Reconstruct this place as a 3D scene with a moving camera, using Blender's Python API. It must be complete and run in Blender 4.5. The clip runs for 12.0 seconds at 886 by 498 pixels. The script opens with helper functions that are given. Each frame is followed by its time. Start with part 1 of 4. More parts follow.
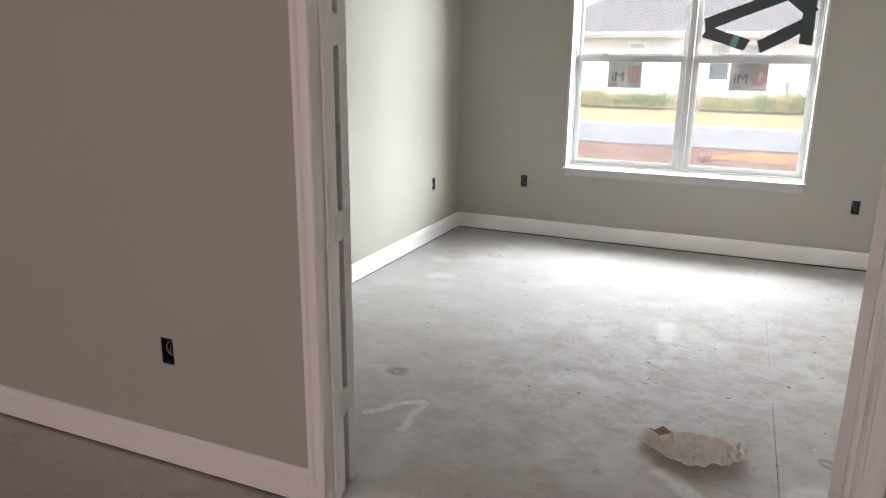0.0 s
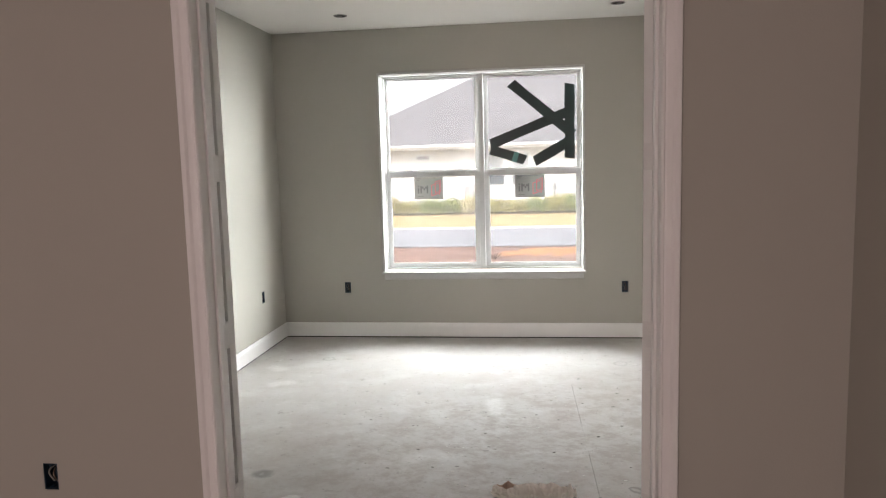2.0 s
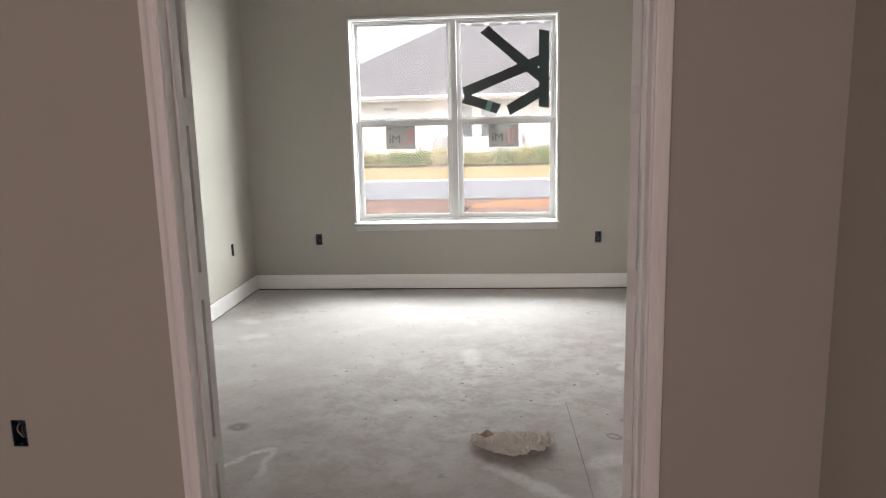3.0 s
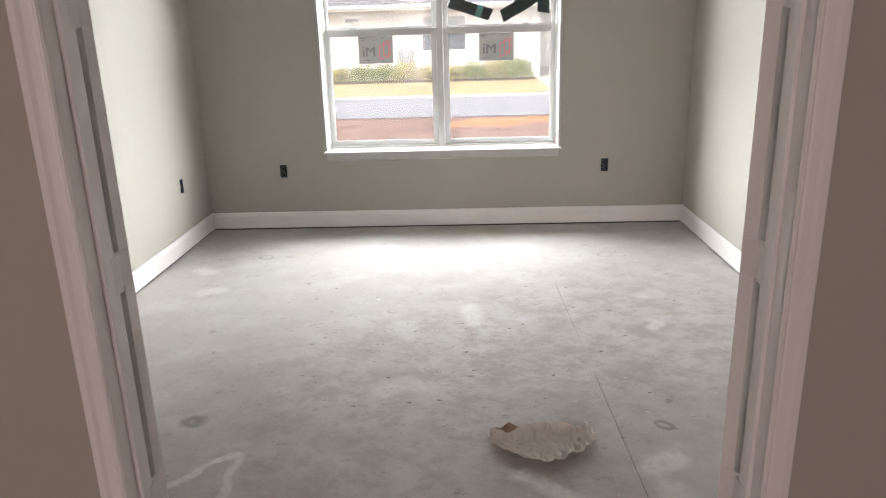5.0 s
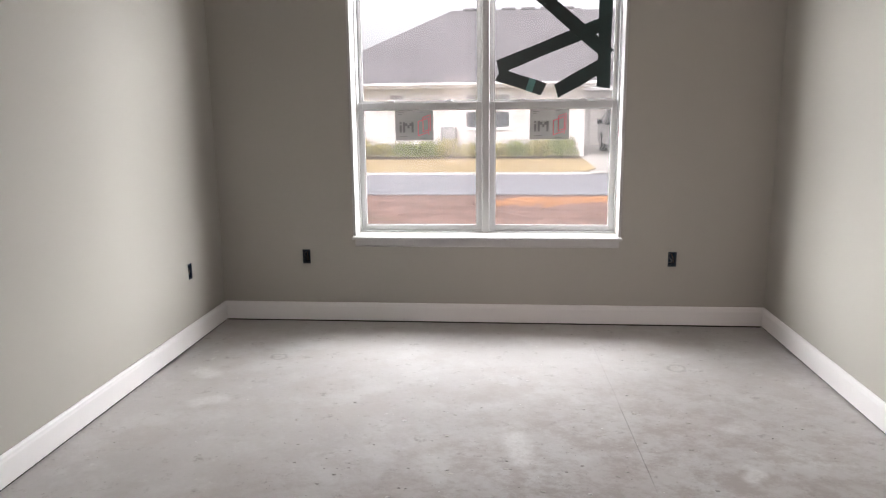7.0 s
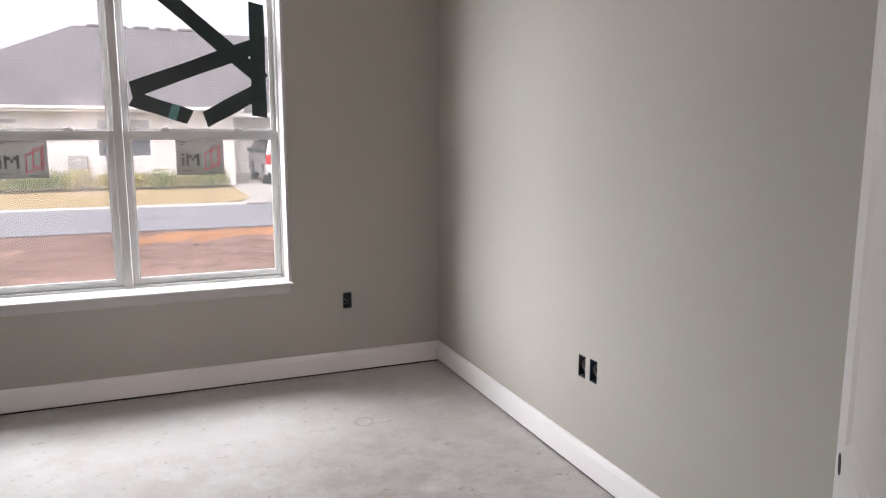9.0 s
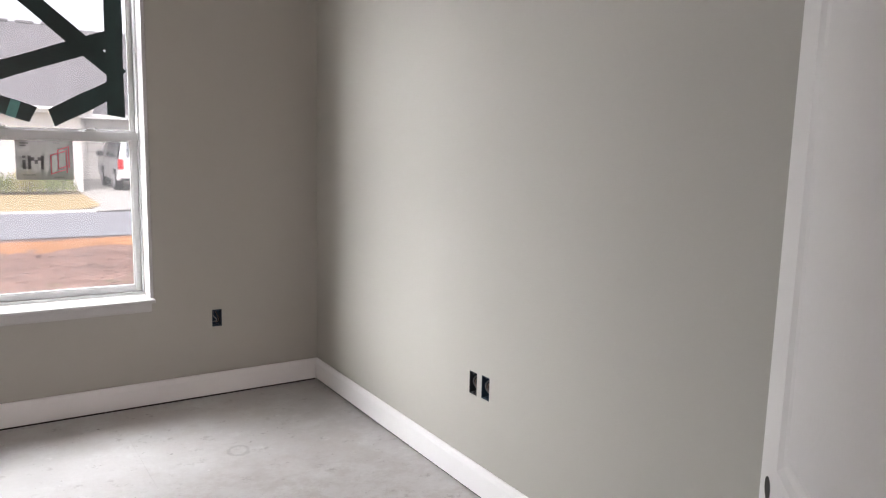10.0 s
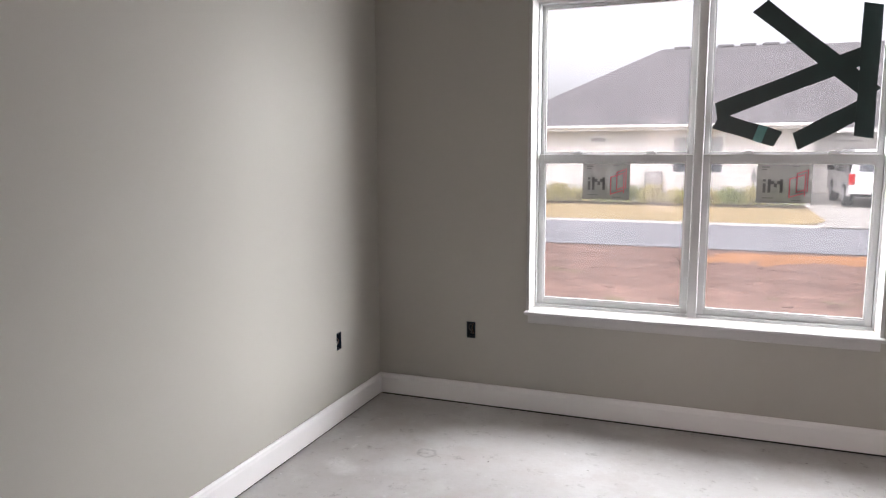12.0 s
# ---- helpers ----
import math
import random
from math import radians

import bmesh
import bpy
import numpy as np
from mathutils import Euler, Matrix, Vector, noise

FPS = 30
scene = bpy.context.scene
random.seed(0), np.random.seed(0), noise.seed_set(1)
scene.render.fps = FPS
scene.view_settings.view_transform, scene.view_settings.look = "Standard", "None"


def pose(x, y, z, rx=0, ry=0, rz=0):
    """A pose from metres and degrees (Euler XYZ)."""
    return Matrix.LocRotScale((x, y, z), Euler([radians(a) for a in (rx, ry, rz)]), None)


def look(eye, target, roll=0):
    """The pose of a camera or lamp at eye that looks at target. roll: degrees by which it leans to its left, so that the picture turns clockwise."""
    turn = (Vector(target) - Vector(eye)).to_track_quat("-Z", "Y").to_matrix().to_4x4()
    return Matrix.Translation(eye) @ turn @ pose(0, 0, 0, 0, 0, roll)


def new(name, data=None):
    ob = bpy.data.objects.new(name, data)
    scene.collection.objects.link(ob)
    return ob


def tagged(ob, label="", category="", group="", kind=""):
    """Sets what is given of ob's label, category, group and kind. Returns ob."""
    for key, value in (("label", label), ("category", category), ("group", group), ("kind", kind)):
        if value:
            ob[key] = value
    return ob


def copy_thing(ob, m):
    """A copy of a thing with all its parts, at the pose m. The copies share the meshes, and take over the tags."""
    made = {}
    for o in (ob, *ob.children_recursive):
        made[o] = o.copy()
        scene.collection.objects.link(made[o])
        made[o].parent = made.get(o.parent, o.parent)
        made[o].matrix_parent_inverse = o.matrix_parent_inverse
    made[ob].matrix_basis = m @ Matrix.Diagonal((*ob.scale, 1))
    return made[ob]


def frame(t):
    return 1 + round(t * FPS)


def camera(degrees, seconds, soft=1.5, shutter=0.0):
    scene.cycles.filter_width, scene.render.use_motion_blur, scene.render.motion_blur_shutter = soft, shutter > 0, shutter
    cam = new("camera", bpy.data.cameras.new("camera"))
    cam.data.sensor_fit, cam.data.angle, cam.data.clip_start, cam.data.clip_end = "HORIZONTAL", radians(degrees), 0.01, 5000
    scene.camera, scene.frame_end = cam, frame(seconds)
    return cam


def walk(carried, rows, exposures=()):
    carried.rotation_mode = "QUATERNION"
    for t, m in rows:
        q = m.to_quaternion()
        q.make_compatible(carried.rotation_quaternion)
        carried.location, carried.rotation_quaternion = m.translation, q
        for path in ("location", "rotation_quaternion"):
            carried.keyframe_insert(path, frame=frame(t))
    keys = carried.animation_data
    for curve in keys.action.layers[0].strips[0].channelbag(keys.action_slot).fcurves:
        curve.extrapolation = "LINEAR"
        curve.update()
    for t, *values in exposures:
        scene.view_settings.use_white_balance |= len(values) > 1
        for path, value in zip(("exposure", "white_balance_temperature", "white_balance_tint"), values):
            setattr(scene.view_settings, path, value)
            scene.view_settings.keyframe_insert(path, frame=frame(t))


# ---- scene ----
cam = camera(63.2, 12.0, 1.2)
PATH = [
    (0, (2.387, 1.191, 1.488), (1.617, 2.962, 0.966), 0.6),
    (0.2, (2.425, 1.137, 1.490), (1.794, 2.949, 0.923), 0.1),
    (0.5, (2.38, 1.015, 1.492), (1.931, 2.882, 0.93), -0.9),
    (1, (2.3, 0.76, 1.5), (1.992, 2.677, 1.02), -1.9),
    (1.5, (2.307, 0.677, 1.522), (2.025, 2.618, 1.131), -1.5),
    (2, (2.305, 0.673, 1.548), (2.05, 2.643, 1.317), -1.5),
    (2.5, (2.263, 0.682, 1.542), (2.014, 2.657, 1.342), -0.7),
    (3, (2.247, 0.733, 1.519), (2.081, 2.693, 1.158), -1.4),
    (3.2, (2.238, 0.78, 1.511), (2.095, 2.722, 1.055), -0.7),
    (4.8, (2.034, 1.462, 1.482), (1.886, 3.372, 0.907), -2.9),
    (5, (2.020, 1.519, 1.489), (1.951, 3.430, 0.903), -1.6),
    (5.2, (2.011, 1.597, 1.464), (2.033, 3.478, 0.785), 0.5),
    (5.5, (2.037, 1.727, 1.469), (2.034, 3.594, 0.753), -1.2),
    (6, (2.055, 1.922, 1.479), (1.932, 3.848, 0.956), -0.1),
    (6.5, (2.013, 2.052, 1.459), (1.825, 3.985, 0.985), -0.4),
    (6.7, (2.001, 2.121, 1.46), (1.77, 4.071, 1.075), -0.8),
    (8.3, (1.885, 2.572, 1.476), (2.362, 4.466, 1.045), 1.1),
    (8.5, (1.912, 2.627, 1.475), (2.424, 4.508, 1.027), 1.0),
    (9, (1.985, 2.734, 1.487), (2.727, 4.564, 1.168), 0.0),
    (9.5, (1.984, 2.835, 1.494), (2.979, 4.561, 1.321), 0.6),
    (10, (1.979, 2.917, 1.478), (3.049, 4.582, 1.189), 1.4),
    (10.5, (1.948, 2.968, 1.472), (2.875, 4.708, 1.134), 0.9),
    (11, (1.933, 3.04, 1.478), (2.433, 4.948, 1.147), 0.1),
    (11.5, (1.946, 3.056, 1.508), (1.799, 5.025, 1.186), -0.4),
    (12, (1.937, 3.024, 1.528), (1.233, 4.876, 1.254), -0.2),
]
EXPO = [(0.0, 3.62, 6200, 12), (1.0, 3.66, 6320, 13), (2.0, 3.52, 6420, 12), (3.0, 3.42, 6430, 13), (5.0, 3.52, 6450, 15), (6.5, 3.18, 6450, 18), (9.0, 3.03, 6380, 20), (10.0, 3.2, 6320, 19), (10.5, 3.2, 6300, 19), (11.2, 3.1, 6180, 18), (12.0, 3.03, 6320, 20)]
walk(cam, [(t, look(eye, target, roll)) for t, eye, target, roll in PATH], EXPO)

# ---- world, sun and large lights ----
world = bpy.data.worlds.new("overcast_sky")
scene.world = world
world.use_nodes = True
wn, wl = world.node_tree.nodes, world.node_tree.links
sky = wn.new("ShaderNodeTexSky")
sky.sky_type = "NISHITA"
sky.sun_disc = False
sky.sun_elevation = radians(48)
sky.sun_rotation = radians(200)
sky.dust_density = 4.0
cloud = wn.new("ShaderNodeHueSaturation")
cloud.inputs["Saturation"].default_value = 0.12
wl.new(sky.outputs[0], cloud.inputs["Color"])
wl.new(cloud.outputs[0], wn["Background"].inputs["Color"])
wn["Background"].inputs["Strength"].default_value = 0.15

sun_data = bpy.data.lights.new("sun", "SUN")
sun_data.energy, sun_data.angle, sun_data.color = 1.0, radians(20), (1.0, 0.97, 0.92)
sun = new("sun", sun_data)
sun.matrix_world = pose(0, -10, 30, 42, 0, -20)


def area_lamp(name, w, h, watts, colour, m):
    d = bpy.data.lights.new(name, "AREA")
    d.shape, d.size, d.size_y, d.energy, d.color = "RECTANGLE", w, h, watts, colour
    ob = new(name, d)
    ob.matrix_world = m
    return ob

WINX = 1.836
# added fill lamp before the solid hall wall, far behind the walker
area_lamp("hall_fill_lamp", 1.0, 1.9, 7.2, (1.0, 0.80, 0.745), look((0.65, -3.9, 1.2), (1.6, 3.0, 1.2)))

# added fill lamps standing in for sky light: above the street, at both sides
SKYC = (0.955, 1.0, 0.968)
area_lamp("sky_fill_lamp", 3.6, 2.4, 106.0, SKYC, look((WINX, 9.6, 5.0), (WINX, 7.1, 1.5)))
area_lamp("sky_fill_lamp", 4.6, 3.4, 212.0, SKYC, look((WINX - 4.1, 10.0, 2.7), (WINX, 7.1, 1.5)))
area_lamp("sky_fill_lamp", 4.6, 3.4, 212.0, SKYC, look((WINX + 4.1, 10.0, 2.7), (WINX, 7.1, 1.5)))

# ---- materials ----


def mat(name, colour, rough=0.6, vary=0.08, scale=3.0, fine=60.0, bump=0.05, metal=0.0, spec=0.5, island=0.0, tint=None):
    """Paint, wood, plastic and the like: a base colour with broad and fine variation and a fine relief."""
    m = bpy.data.materials.new(name)
    m.use_nodes = True
    n, l = m.node_tree.nodes, m.node_tree.links
    b = n["Principled BSDF"]
    b.inputs["Roughness"].default_value, b.inputs["Metallic"].default_value = rough, metal
    b.inputs["Specular IOR Level"].default_value = spec
    co = n.new("ShaderNodeTexCoord")
    big, small = n.new("ShaderNodeTexNoise"), n.new("ShaderNodeTexNoise")
    for t, s, d in ((big, scale, 4.0), (small, fine, 3.0)):
        t.inputs["Scale"].default_value, t.inputs["Detail"].default_value = s, d
        l.new(co.outputs["Object"], t.inputs["Vector"])
    mix = n.new("ShaderNodeMix")
    mix.data_type = "RGBA"
    dark = tint or tuple(c * (1 - 2.2 * vary) for c in colour)
    mix.inputs[6].default_value, mix.inputs[7].default_value = (*dark, 1), (*(min(1, c * (1 + vary)) for c in colour), 1)
    add = n.new("ShaderNodeMath")
    add.operation = "MULTIPLY_ADD"
    add.inputs[1].default_value, add.inputs[2].default_value = 0.35, 0.0
    l.new(small.outputs[0], add.inputs[0])
    add2 = n.new("ShaderNodeMath")
    add2.operation = "MULTIPLY_ADD"
    add2.inputs[1].default_value = 0.75
    l.new(big.outputs[0], add2.inputs[0])
    l.new(add.outputs[0], add2.inputs[2])
    l.new(add2.outputs[0], mix.inputs[0])
    out = mix.outputs[2]
    if island:
        geo = n.new("ShaderNodeNewGeometry")
        hs = n.new("ShaderNodeHueSaturation")
        ma = n.new("ShaderNodeMapRange")
        ma.inputs["To Min"].default_value, ma.inputs["To Max"].default_value = 1 - island, 1 + island
        l.new(geo.outputs["Random Per Island"], ma.inputs["Value"])
        l.new(ma.outputs[0], hs.inputs["Value"])
        l.new(out, hs.inputs["Color"])
        out = hs.outputs[0]
    l.new(out, b.inputs["Base Color"])
    if bump:
        bp = n.new("ShaderNodeBump")
        bp.inputs["Strength"].default_value, bp.inputs["Distance"].default_value = bump, 0.01
        l.new(small.outputs[0], bp.inputs["Height"])
        l.new(bp.outputs[0], b.inputs["Normal"])
    return m


WALL = mat("greige_wall_paint", (0.460, 0.441, 0.396), 0.75, 0.015, 1.2, 180, 0.06, spec=0.3)
CEIL = mat("ceiling_paint", (0.78, 0.76, 0.73), 0.85, 0.015, 1.5, 120, 0.08, spec=0.2)
TRIM = mat("white_trim_paint", (0.88, 0.86, 0.855), 0.42, 0.02, 4, 40, 0.02)
DOORP = mat("white_door_paint", (0.86, 0.845, 0.835), 0.45, 0.02, 3, 90, 0.03)
PRIMER = mat("primed_wood", (0.57, 0.56, 0.548), 0.6, 0.06, 7, 60, 0.04)
VINYL = mat("white_vinyl", (0.58, 0.58, 0.575), 0.4, 0.02, 5, 30, 0.01)
# painted shade for the inside of gaps, bores and cans; also under the slab
GAP_SHADE = mat("recess_shade", (0.03, 0.028, 0.026), 0.9, 0.2, 8, 60, 0.0)
TAPE = mat("dark_green_tape", (0.010, 0.030, 0.028), 0.35, 0.25, 14, 90, 0.05)
# teal that paints a reflection onto the dark tape
TEAL_GLINT = mat("teal_glint_on_tape", (0.10, 0.26, 0.24), 0.4, 0.2, 20, 90, 0.05)
BOXBLUE = mat("blue_box_plastic", (0.014, 0.038, 0.065), 0.45, 0.15, 30, 200, 0.03)
BOXGREY = mat("dark_box_plastic", (0.03, 0.035, 0.04), 0.5, 0.15, 30, 200, 0.03)
WIREW = mat("grey_cable", (0.26, 0.26, 0.25), 0.5, 0.05, 40, 200, 0.0)
WIREB = mat("black_cable", (0.015, 0.015, 0.016), 0.45, 0.1, 40, 200, 0.0)
COPPER = mat("bare_copper", (0.42, 0.30, 0.22), 0.35, 0.1, 40, 200, 0.0, metal=1.0)
HINGE = mat("painted_hinge", (0.82, 0.80, 0.79), 0.4, 0.06, 30, 200, 0.02)
PAPER = mat("crumpled_paper", (0.90, 0.87, 0.84), 0.8, 0.05, 7, 90, 0.1, tint=(0.80, 0.70, 0.63))
KRAFT = mat("brown_kraft_back", (0.50, 0.34, 0.26), 0.8, 0.08, 9, 90, 0.1)
CHIP = mat("plaster_chips", (0.52, 0.50, 0.47), 0.9, 0.1, 30, 200, 0.1, island=0.5)
CLOD = mat("dark_dirt_clods", (0.165, 0.10, 0.08), 0.95, 0.3, 4, 30, 0.4, spec=0.1, island=0.5)
PLASTER = mat("white_plaster_chips", (0.80, 0.79, 0.77), 0.85, 0.06, 20, 120, 0.1, island=0.15)
DIRT = mat("red_brown_dirt", (0.27, 0.165, 0.13), 0.95, 0.5, 2.2, 11, 0.9, spec=0.1)
ORANGE = mat("orange_clay", (0.46, 0.22, 0.10), 0.95, 0.3, 1.5, 20, 0.5, spec=0.1)
ROAD = mat("pale_asphalt", (0.25, 0.252, 0.268), 0.85, 0.06, 0.6, 30, 0.2)
CONC = mat("pale_concrete", (0.46, 0.44, 0.40), 0.85, 0.06, 0.8, 30, 0.15)
LAWN = mat("straw_lawn", (0.42, 0.32, 0.17), 0.95, 0.14, 1.1, 26, 0.5, spec=0.1)
EARTH = mat("ground_earth", (0.20, 0.15, 0.09), 0.95, 0.2, 0.25, 6, 0.4, spec=0.1)
LEAF = mat("hedge_leaves", (0.22, 0.25, 0.06), 0.7, 0.25, 3, 40, 0.0, island=0.45)
LEAFY = mat("yellow_leaves", (0.38, 0.34, 0.11), 0.7, 0.25, 3, 40, 0.0, island=0.4)
TWIG = mat("brown_twig", (0.10, 0.06, 0.04), 0.9, 0.2, 20, 90, 0.1)
SIDING = mat("cream_siding", (0.60, 0.575, 0.54), 0.6, 0.03, 1.2, 60, 0.03)
FASCIA = mat("white_fascia", (0.72, 0.71, 0.69), 0.5, 0.03, 3, 40, 0.02)
SHINGLE = mat("grey_shingles", (0.155, 0.145, 0.15), 0.95, 0.14, 0.7, 9, 0.5, spec=0.1)
DKGLASS = mat("dim_window_glass", (0.11, 0.12, 0.13), 0.12, 0.1, 1, 10, 0.0)
BLIND = mat("window_blind", (0.30, 0.31, 0.31), 0.6, 0.06, 2, 20, 0.0)
CARW = mat("white_car_paint", (0.75, 0.75, 0.75), 0.2, 0.01, 2, 30, 0.0)
RUBBER = mat("tyre_rubber", (0.02, 0.02, 0.02), 0.85, 0.15, 10, 60, 0.05)
RIM = mat("alloy_rim", (0.45, 0.45, 0.46), 0.3, 0.05, 10, 60, 0.0, metal=0.8)
REDL = mat("red_tail_lens", (0.45, 0.015, 0.015), 0.2, 0.1, 20, 60, 0.0)
GREYBOX = mat("grey_enamel", (0.24, 0.24, 0.235), 0.5, 0.05, 6, 40, 0.0)
INKR = mat("red_ink", (0.42, 0.06, 0.09), 0.6, 0.1, 20, 90, 0.0)
INKK = mat("black_ink", (0.07, 0.07, 0.07), 0.6, 0.1, 20, 90, 0.0)
CANTRIM = mat("can_light_steel", (0.28, 0.26, 0.25), 0.45, 0.1, 20, 90, 0.0, metal=0.7)


def sheer(name, colour, gloss=True, veil=0.0, veil_colour=(0.7, 0.7, 0.7), dust=0.0):
    """A thin clear sheet: light goes through tinted, with a Fresnel gloss, and a veil of paint or film."""
    m = bpy.data.materials.new(name)
    m.use_nodes = True
    n, l = m.node_tree.nodes, m.node_tree.links
    out = n["Material Output"]
    n.remove(n["Principled BSDF"])
    tr = n.new("ShaderNodeBsdfTransparent")
    tr.inputs[0].default_value = (*colour, 1)
    last = tr.outputs[0]
    if veil:
        df = n.new("ShaderNodeBsdfDiffuse")
        df.inputs[0].default_value = (*veil_colour, 1)
        mx = n.new("ShaderNodeMixShader")
        mx.inputs[0].default_value = veil
        l.new(last, mx.inputs[1]), l.new(df.outputs[0], mx.inputs[2])
        last = mx.outputs[0]
    # milky translucent film put in for the glare of a bright window
    if dust:
        ts, mx = n.new("ShaderNodeBsdfTranslucent"), n.new("ShaderNodeMixShader")
        ts.inputs[0].default_value = (0.9, 0.9, 0.9, 1)
        co, no, ra = n.new("ShaderNodeTexCoord"), n.new("ShaderNodeTexNoise"), n.new("ShaderNodeMapRange")
        no.inputs["Scale"].default_value, no.inputs["Detail"].default_value = 5.0, 6.0
        ra.inputs["To Min"].default_value, ra.inputs["To Max"].default_value = dust * 0.6, dust * 1.4
        l.new(co.outputs["Object"], no.inputs["Vector"]), l.new(no.outputs[0], ra.inputs["Value"]), l.new(ra.outputs[0], mx.inputs[0])
        l.new(last, mx.inputs[1]), l.new(ts.outputs[0], mx.inputs[2])
        last = mx.outputs[0]
    if gloss:
        gl, fr, mx = n.new("ShaderNodeBsdfGlossy"), n.new("ShaderNodeFresnel"), n.new("ShaderNodeMixShader")
        gl.inputs["Roughness"].default_value, fr.inputs[0].default_value = 0.02, 1.3
        l.new(fr.outputs[0], mx.inputs[0]), l.new(last, mx.inputs[1]), l.new(gl.outputs[0], mx.inputs[2])
        last = mx.outputs[0]
    l.new(last, out.inputs[0])
    return m


# tint added to dim the outdoor view; the faint veil imitates glare
GLASS = sheer("glare_veil_glass", (0.45, 0.45, 0.45), dust=0.012)
FILM = sheer("sticker_film", (0.66, 0.66, 0.65), gloss=False, veil=0.40, veil_colour=(0.42, 0.415, 0.41))


def floor_material():
    """Bare slab: trowelled cement with dust, smears, ring stains and chalky overspray."""
    m = mat("bare_concrete_slab", (0.585, 0.56, 0.55), 0.62, 0.08, 1.3, 45, 0.08, spec=0.4)
    n, l = m.node_tree.nodes, m.node_tree.links
    b = n["Principled BSDF"]
    geo = n.new("ShaderNodeNewGeometry")
    col = b.inputs["Base Color"].links[0].from_socket

    def math_(op, a, c=None, clamp=False):
        x = n.new("ShaderNodeMath")
        x.operation, x.use_clamp = op, clamp
        for i, v in enumerate((a, c)):
            if v is None:
                continue
            if isinstance(v, (int, float)):
                x.inputs[i].default_value = v
            else:
                l.new(v, x.inputs[i])
        return x.outputs[0]

    def vec(op, a, c):
        x = n.new("ShaderNodeVectorMath")
        x.operation = op
        for i, v in enumerate((a, c)):
            if isinstance(v, tuple):
                x.inputs[i].default_value = v
            else:
                l.new(v, x.inputs[i])
        return x

    def noise_(scale, detail=4.0, rough=0.6):
        x = n.new("ShaderNodeTexNoise")
        x.inputs["Scale"].default_value, x.inputs["Detail"].default_value, x.inputs["Roughness"].default_value = scale, detail, rough
        l.new(geo.outputs["Position"], x.inputs["Vector"])
        return x

    warp = vec("MULTIPLY", vec("SUBTRACT", noise_(9, 3).outputs["Color"], (0.5, 0.5, 0.5)).outputs[0], (0.09, 0.09, 0.0))
    place = vec("ADD", geo.outputs["Position"], warp.outputs[0]).outputs[0]

    def soft(value, edge0, edge1):
        x = n.new("ShaderNodeMapRange")
        x.interpolation_type = "SMOOTHSTEP"
        x.inputs["From Min"].default_value, x.inputs["From Max"].default_value = edge0, edge1
        x.inputs["To Min"].default_value, x.inputs["To Max"].default_value = 1.0, 0.0
        l.new(value, x.inputs["Value"])
        return x.outputs[0]

    def stroke(a, c, width, feather):
        """How much of a brushed line from a to c lies here."""
        d = Vector((c[0] - a[0], c[1] - a[1], 0))
        rel = vec("SUBTRACT", place, (a[0], a[1], 0)).outputs[0]
        t = math_("DIVIDE", vec("DOT_PRODUCT", rel, tuple(d)).outputs["Value"], d.length_squared, True)
        sc = n.new("ShaderNodeVectorMath")
        sc.operation = "SCALE"
        sc.inputs[0].default_value = tuple(d)
        l.new(t, sc.inputs["Scale"])
        off = vec("SUBTRACT", rel, sc.outputs[0]).outputs[0]
        flat = vec("MULTIPLY", off, (1, 1, 0)).outputs[0]
        ln = n.new("ShaderNodeVectorMath")
        ln.operation = "LENGTH"
        l.new(flat, ln.inputs[0])
        return soft(ln.outputs["Value"], width * (1 - feather), width * (1 + feather))

    def ring(c, r, w):
        rel = vec("MULTIPLY", vec("SUBTRACT", place, (c[0], c[1], 0)).outputs[0], (1, 1, 0)).outputs[0]
        ln = n.new("ShaderNodeVectorMath")
        ln.operation = "LENGTH"
        l.new(rel, ln.inputs[0])
        return soft(math_("ABSOLUTE", math_("SUBTRACT", ln.outputs["Value"], r)), w * 0.3, w)

    def lay(colour, amount, strength):
        nonlocal col
        mx = n.new("ShaderNodeMix")
        mx.data_type = "RGBA"
        mx.inputs[7].default_value = (*colour, 1)
        l.new(math_("MULTIPLY", amount, strength, True), mx.inputs[0])
        l.new(col, mx.inputs[6])
        col = mx.outputs[2]

    # broad trowel clouds, warm scuffs and scattered dust
    lay((0.485, 0.463, 0.45), soft(noise_(0.9, 5, 0.65).outputs[0], 0.36, 0.60), 0.6)
    lay((0.66, 0.648, 0.636), soft(noise_(2.3, 6, 0.7).outputs[0], 0.36, 0.54), 0.5)
    lay((0.485, 0.44, 0.418), soft(noise_(1.7, 6, 0.7).outputs[0], 0.36, 0.54), 0.5)
    lay((0.22, 0.195, 0.18), soft(noise_(11, 6, 0.75).outputs[0], 0.28, 0.44), 0.6)
    lay((0.66, 0.65, 0.63), soft(noise_(7, 6, 0.75).outputs[0], 0.30, 0.40), 0.7)
    # brown tracked-in dirt across the middle of the room, rubbed into streaks
    rub = n.new("ShaderNodeMapping")
    rub.inputs["Scale"].default_value, rub.inputs["Rotation"].default_value = (1.0, 1.25, 1.0), (0, 0, 0.9)
    l.new(geo.outputs["Position"], rub.inputs["Vector"])
    smear = noise_(5.5, 8, 0.75)
    l.new(rub.outputs[0], smear.inputs["Vector"])
    for c, r, s in (((2.2, 4.5), 1.0, 0.62), ((1.45, 4.0), 0.8, 0.42), ((2.9, 4.9), 0.8, 0.48)):
        near = stroke(c, (c[0] + 0.25, c[1] + 0.25), r, 0.85)
        lay((0.39, 0.34, 0.318), math_("MULTIPLY", near, soft(smear.outputs[0], 0.36, 0.58)), s)
    speck = noise_(46, 3, 0.6)
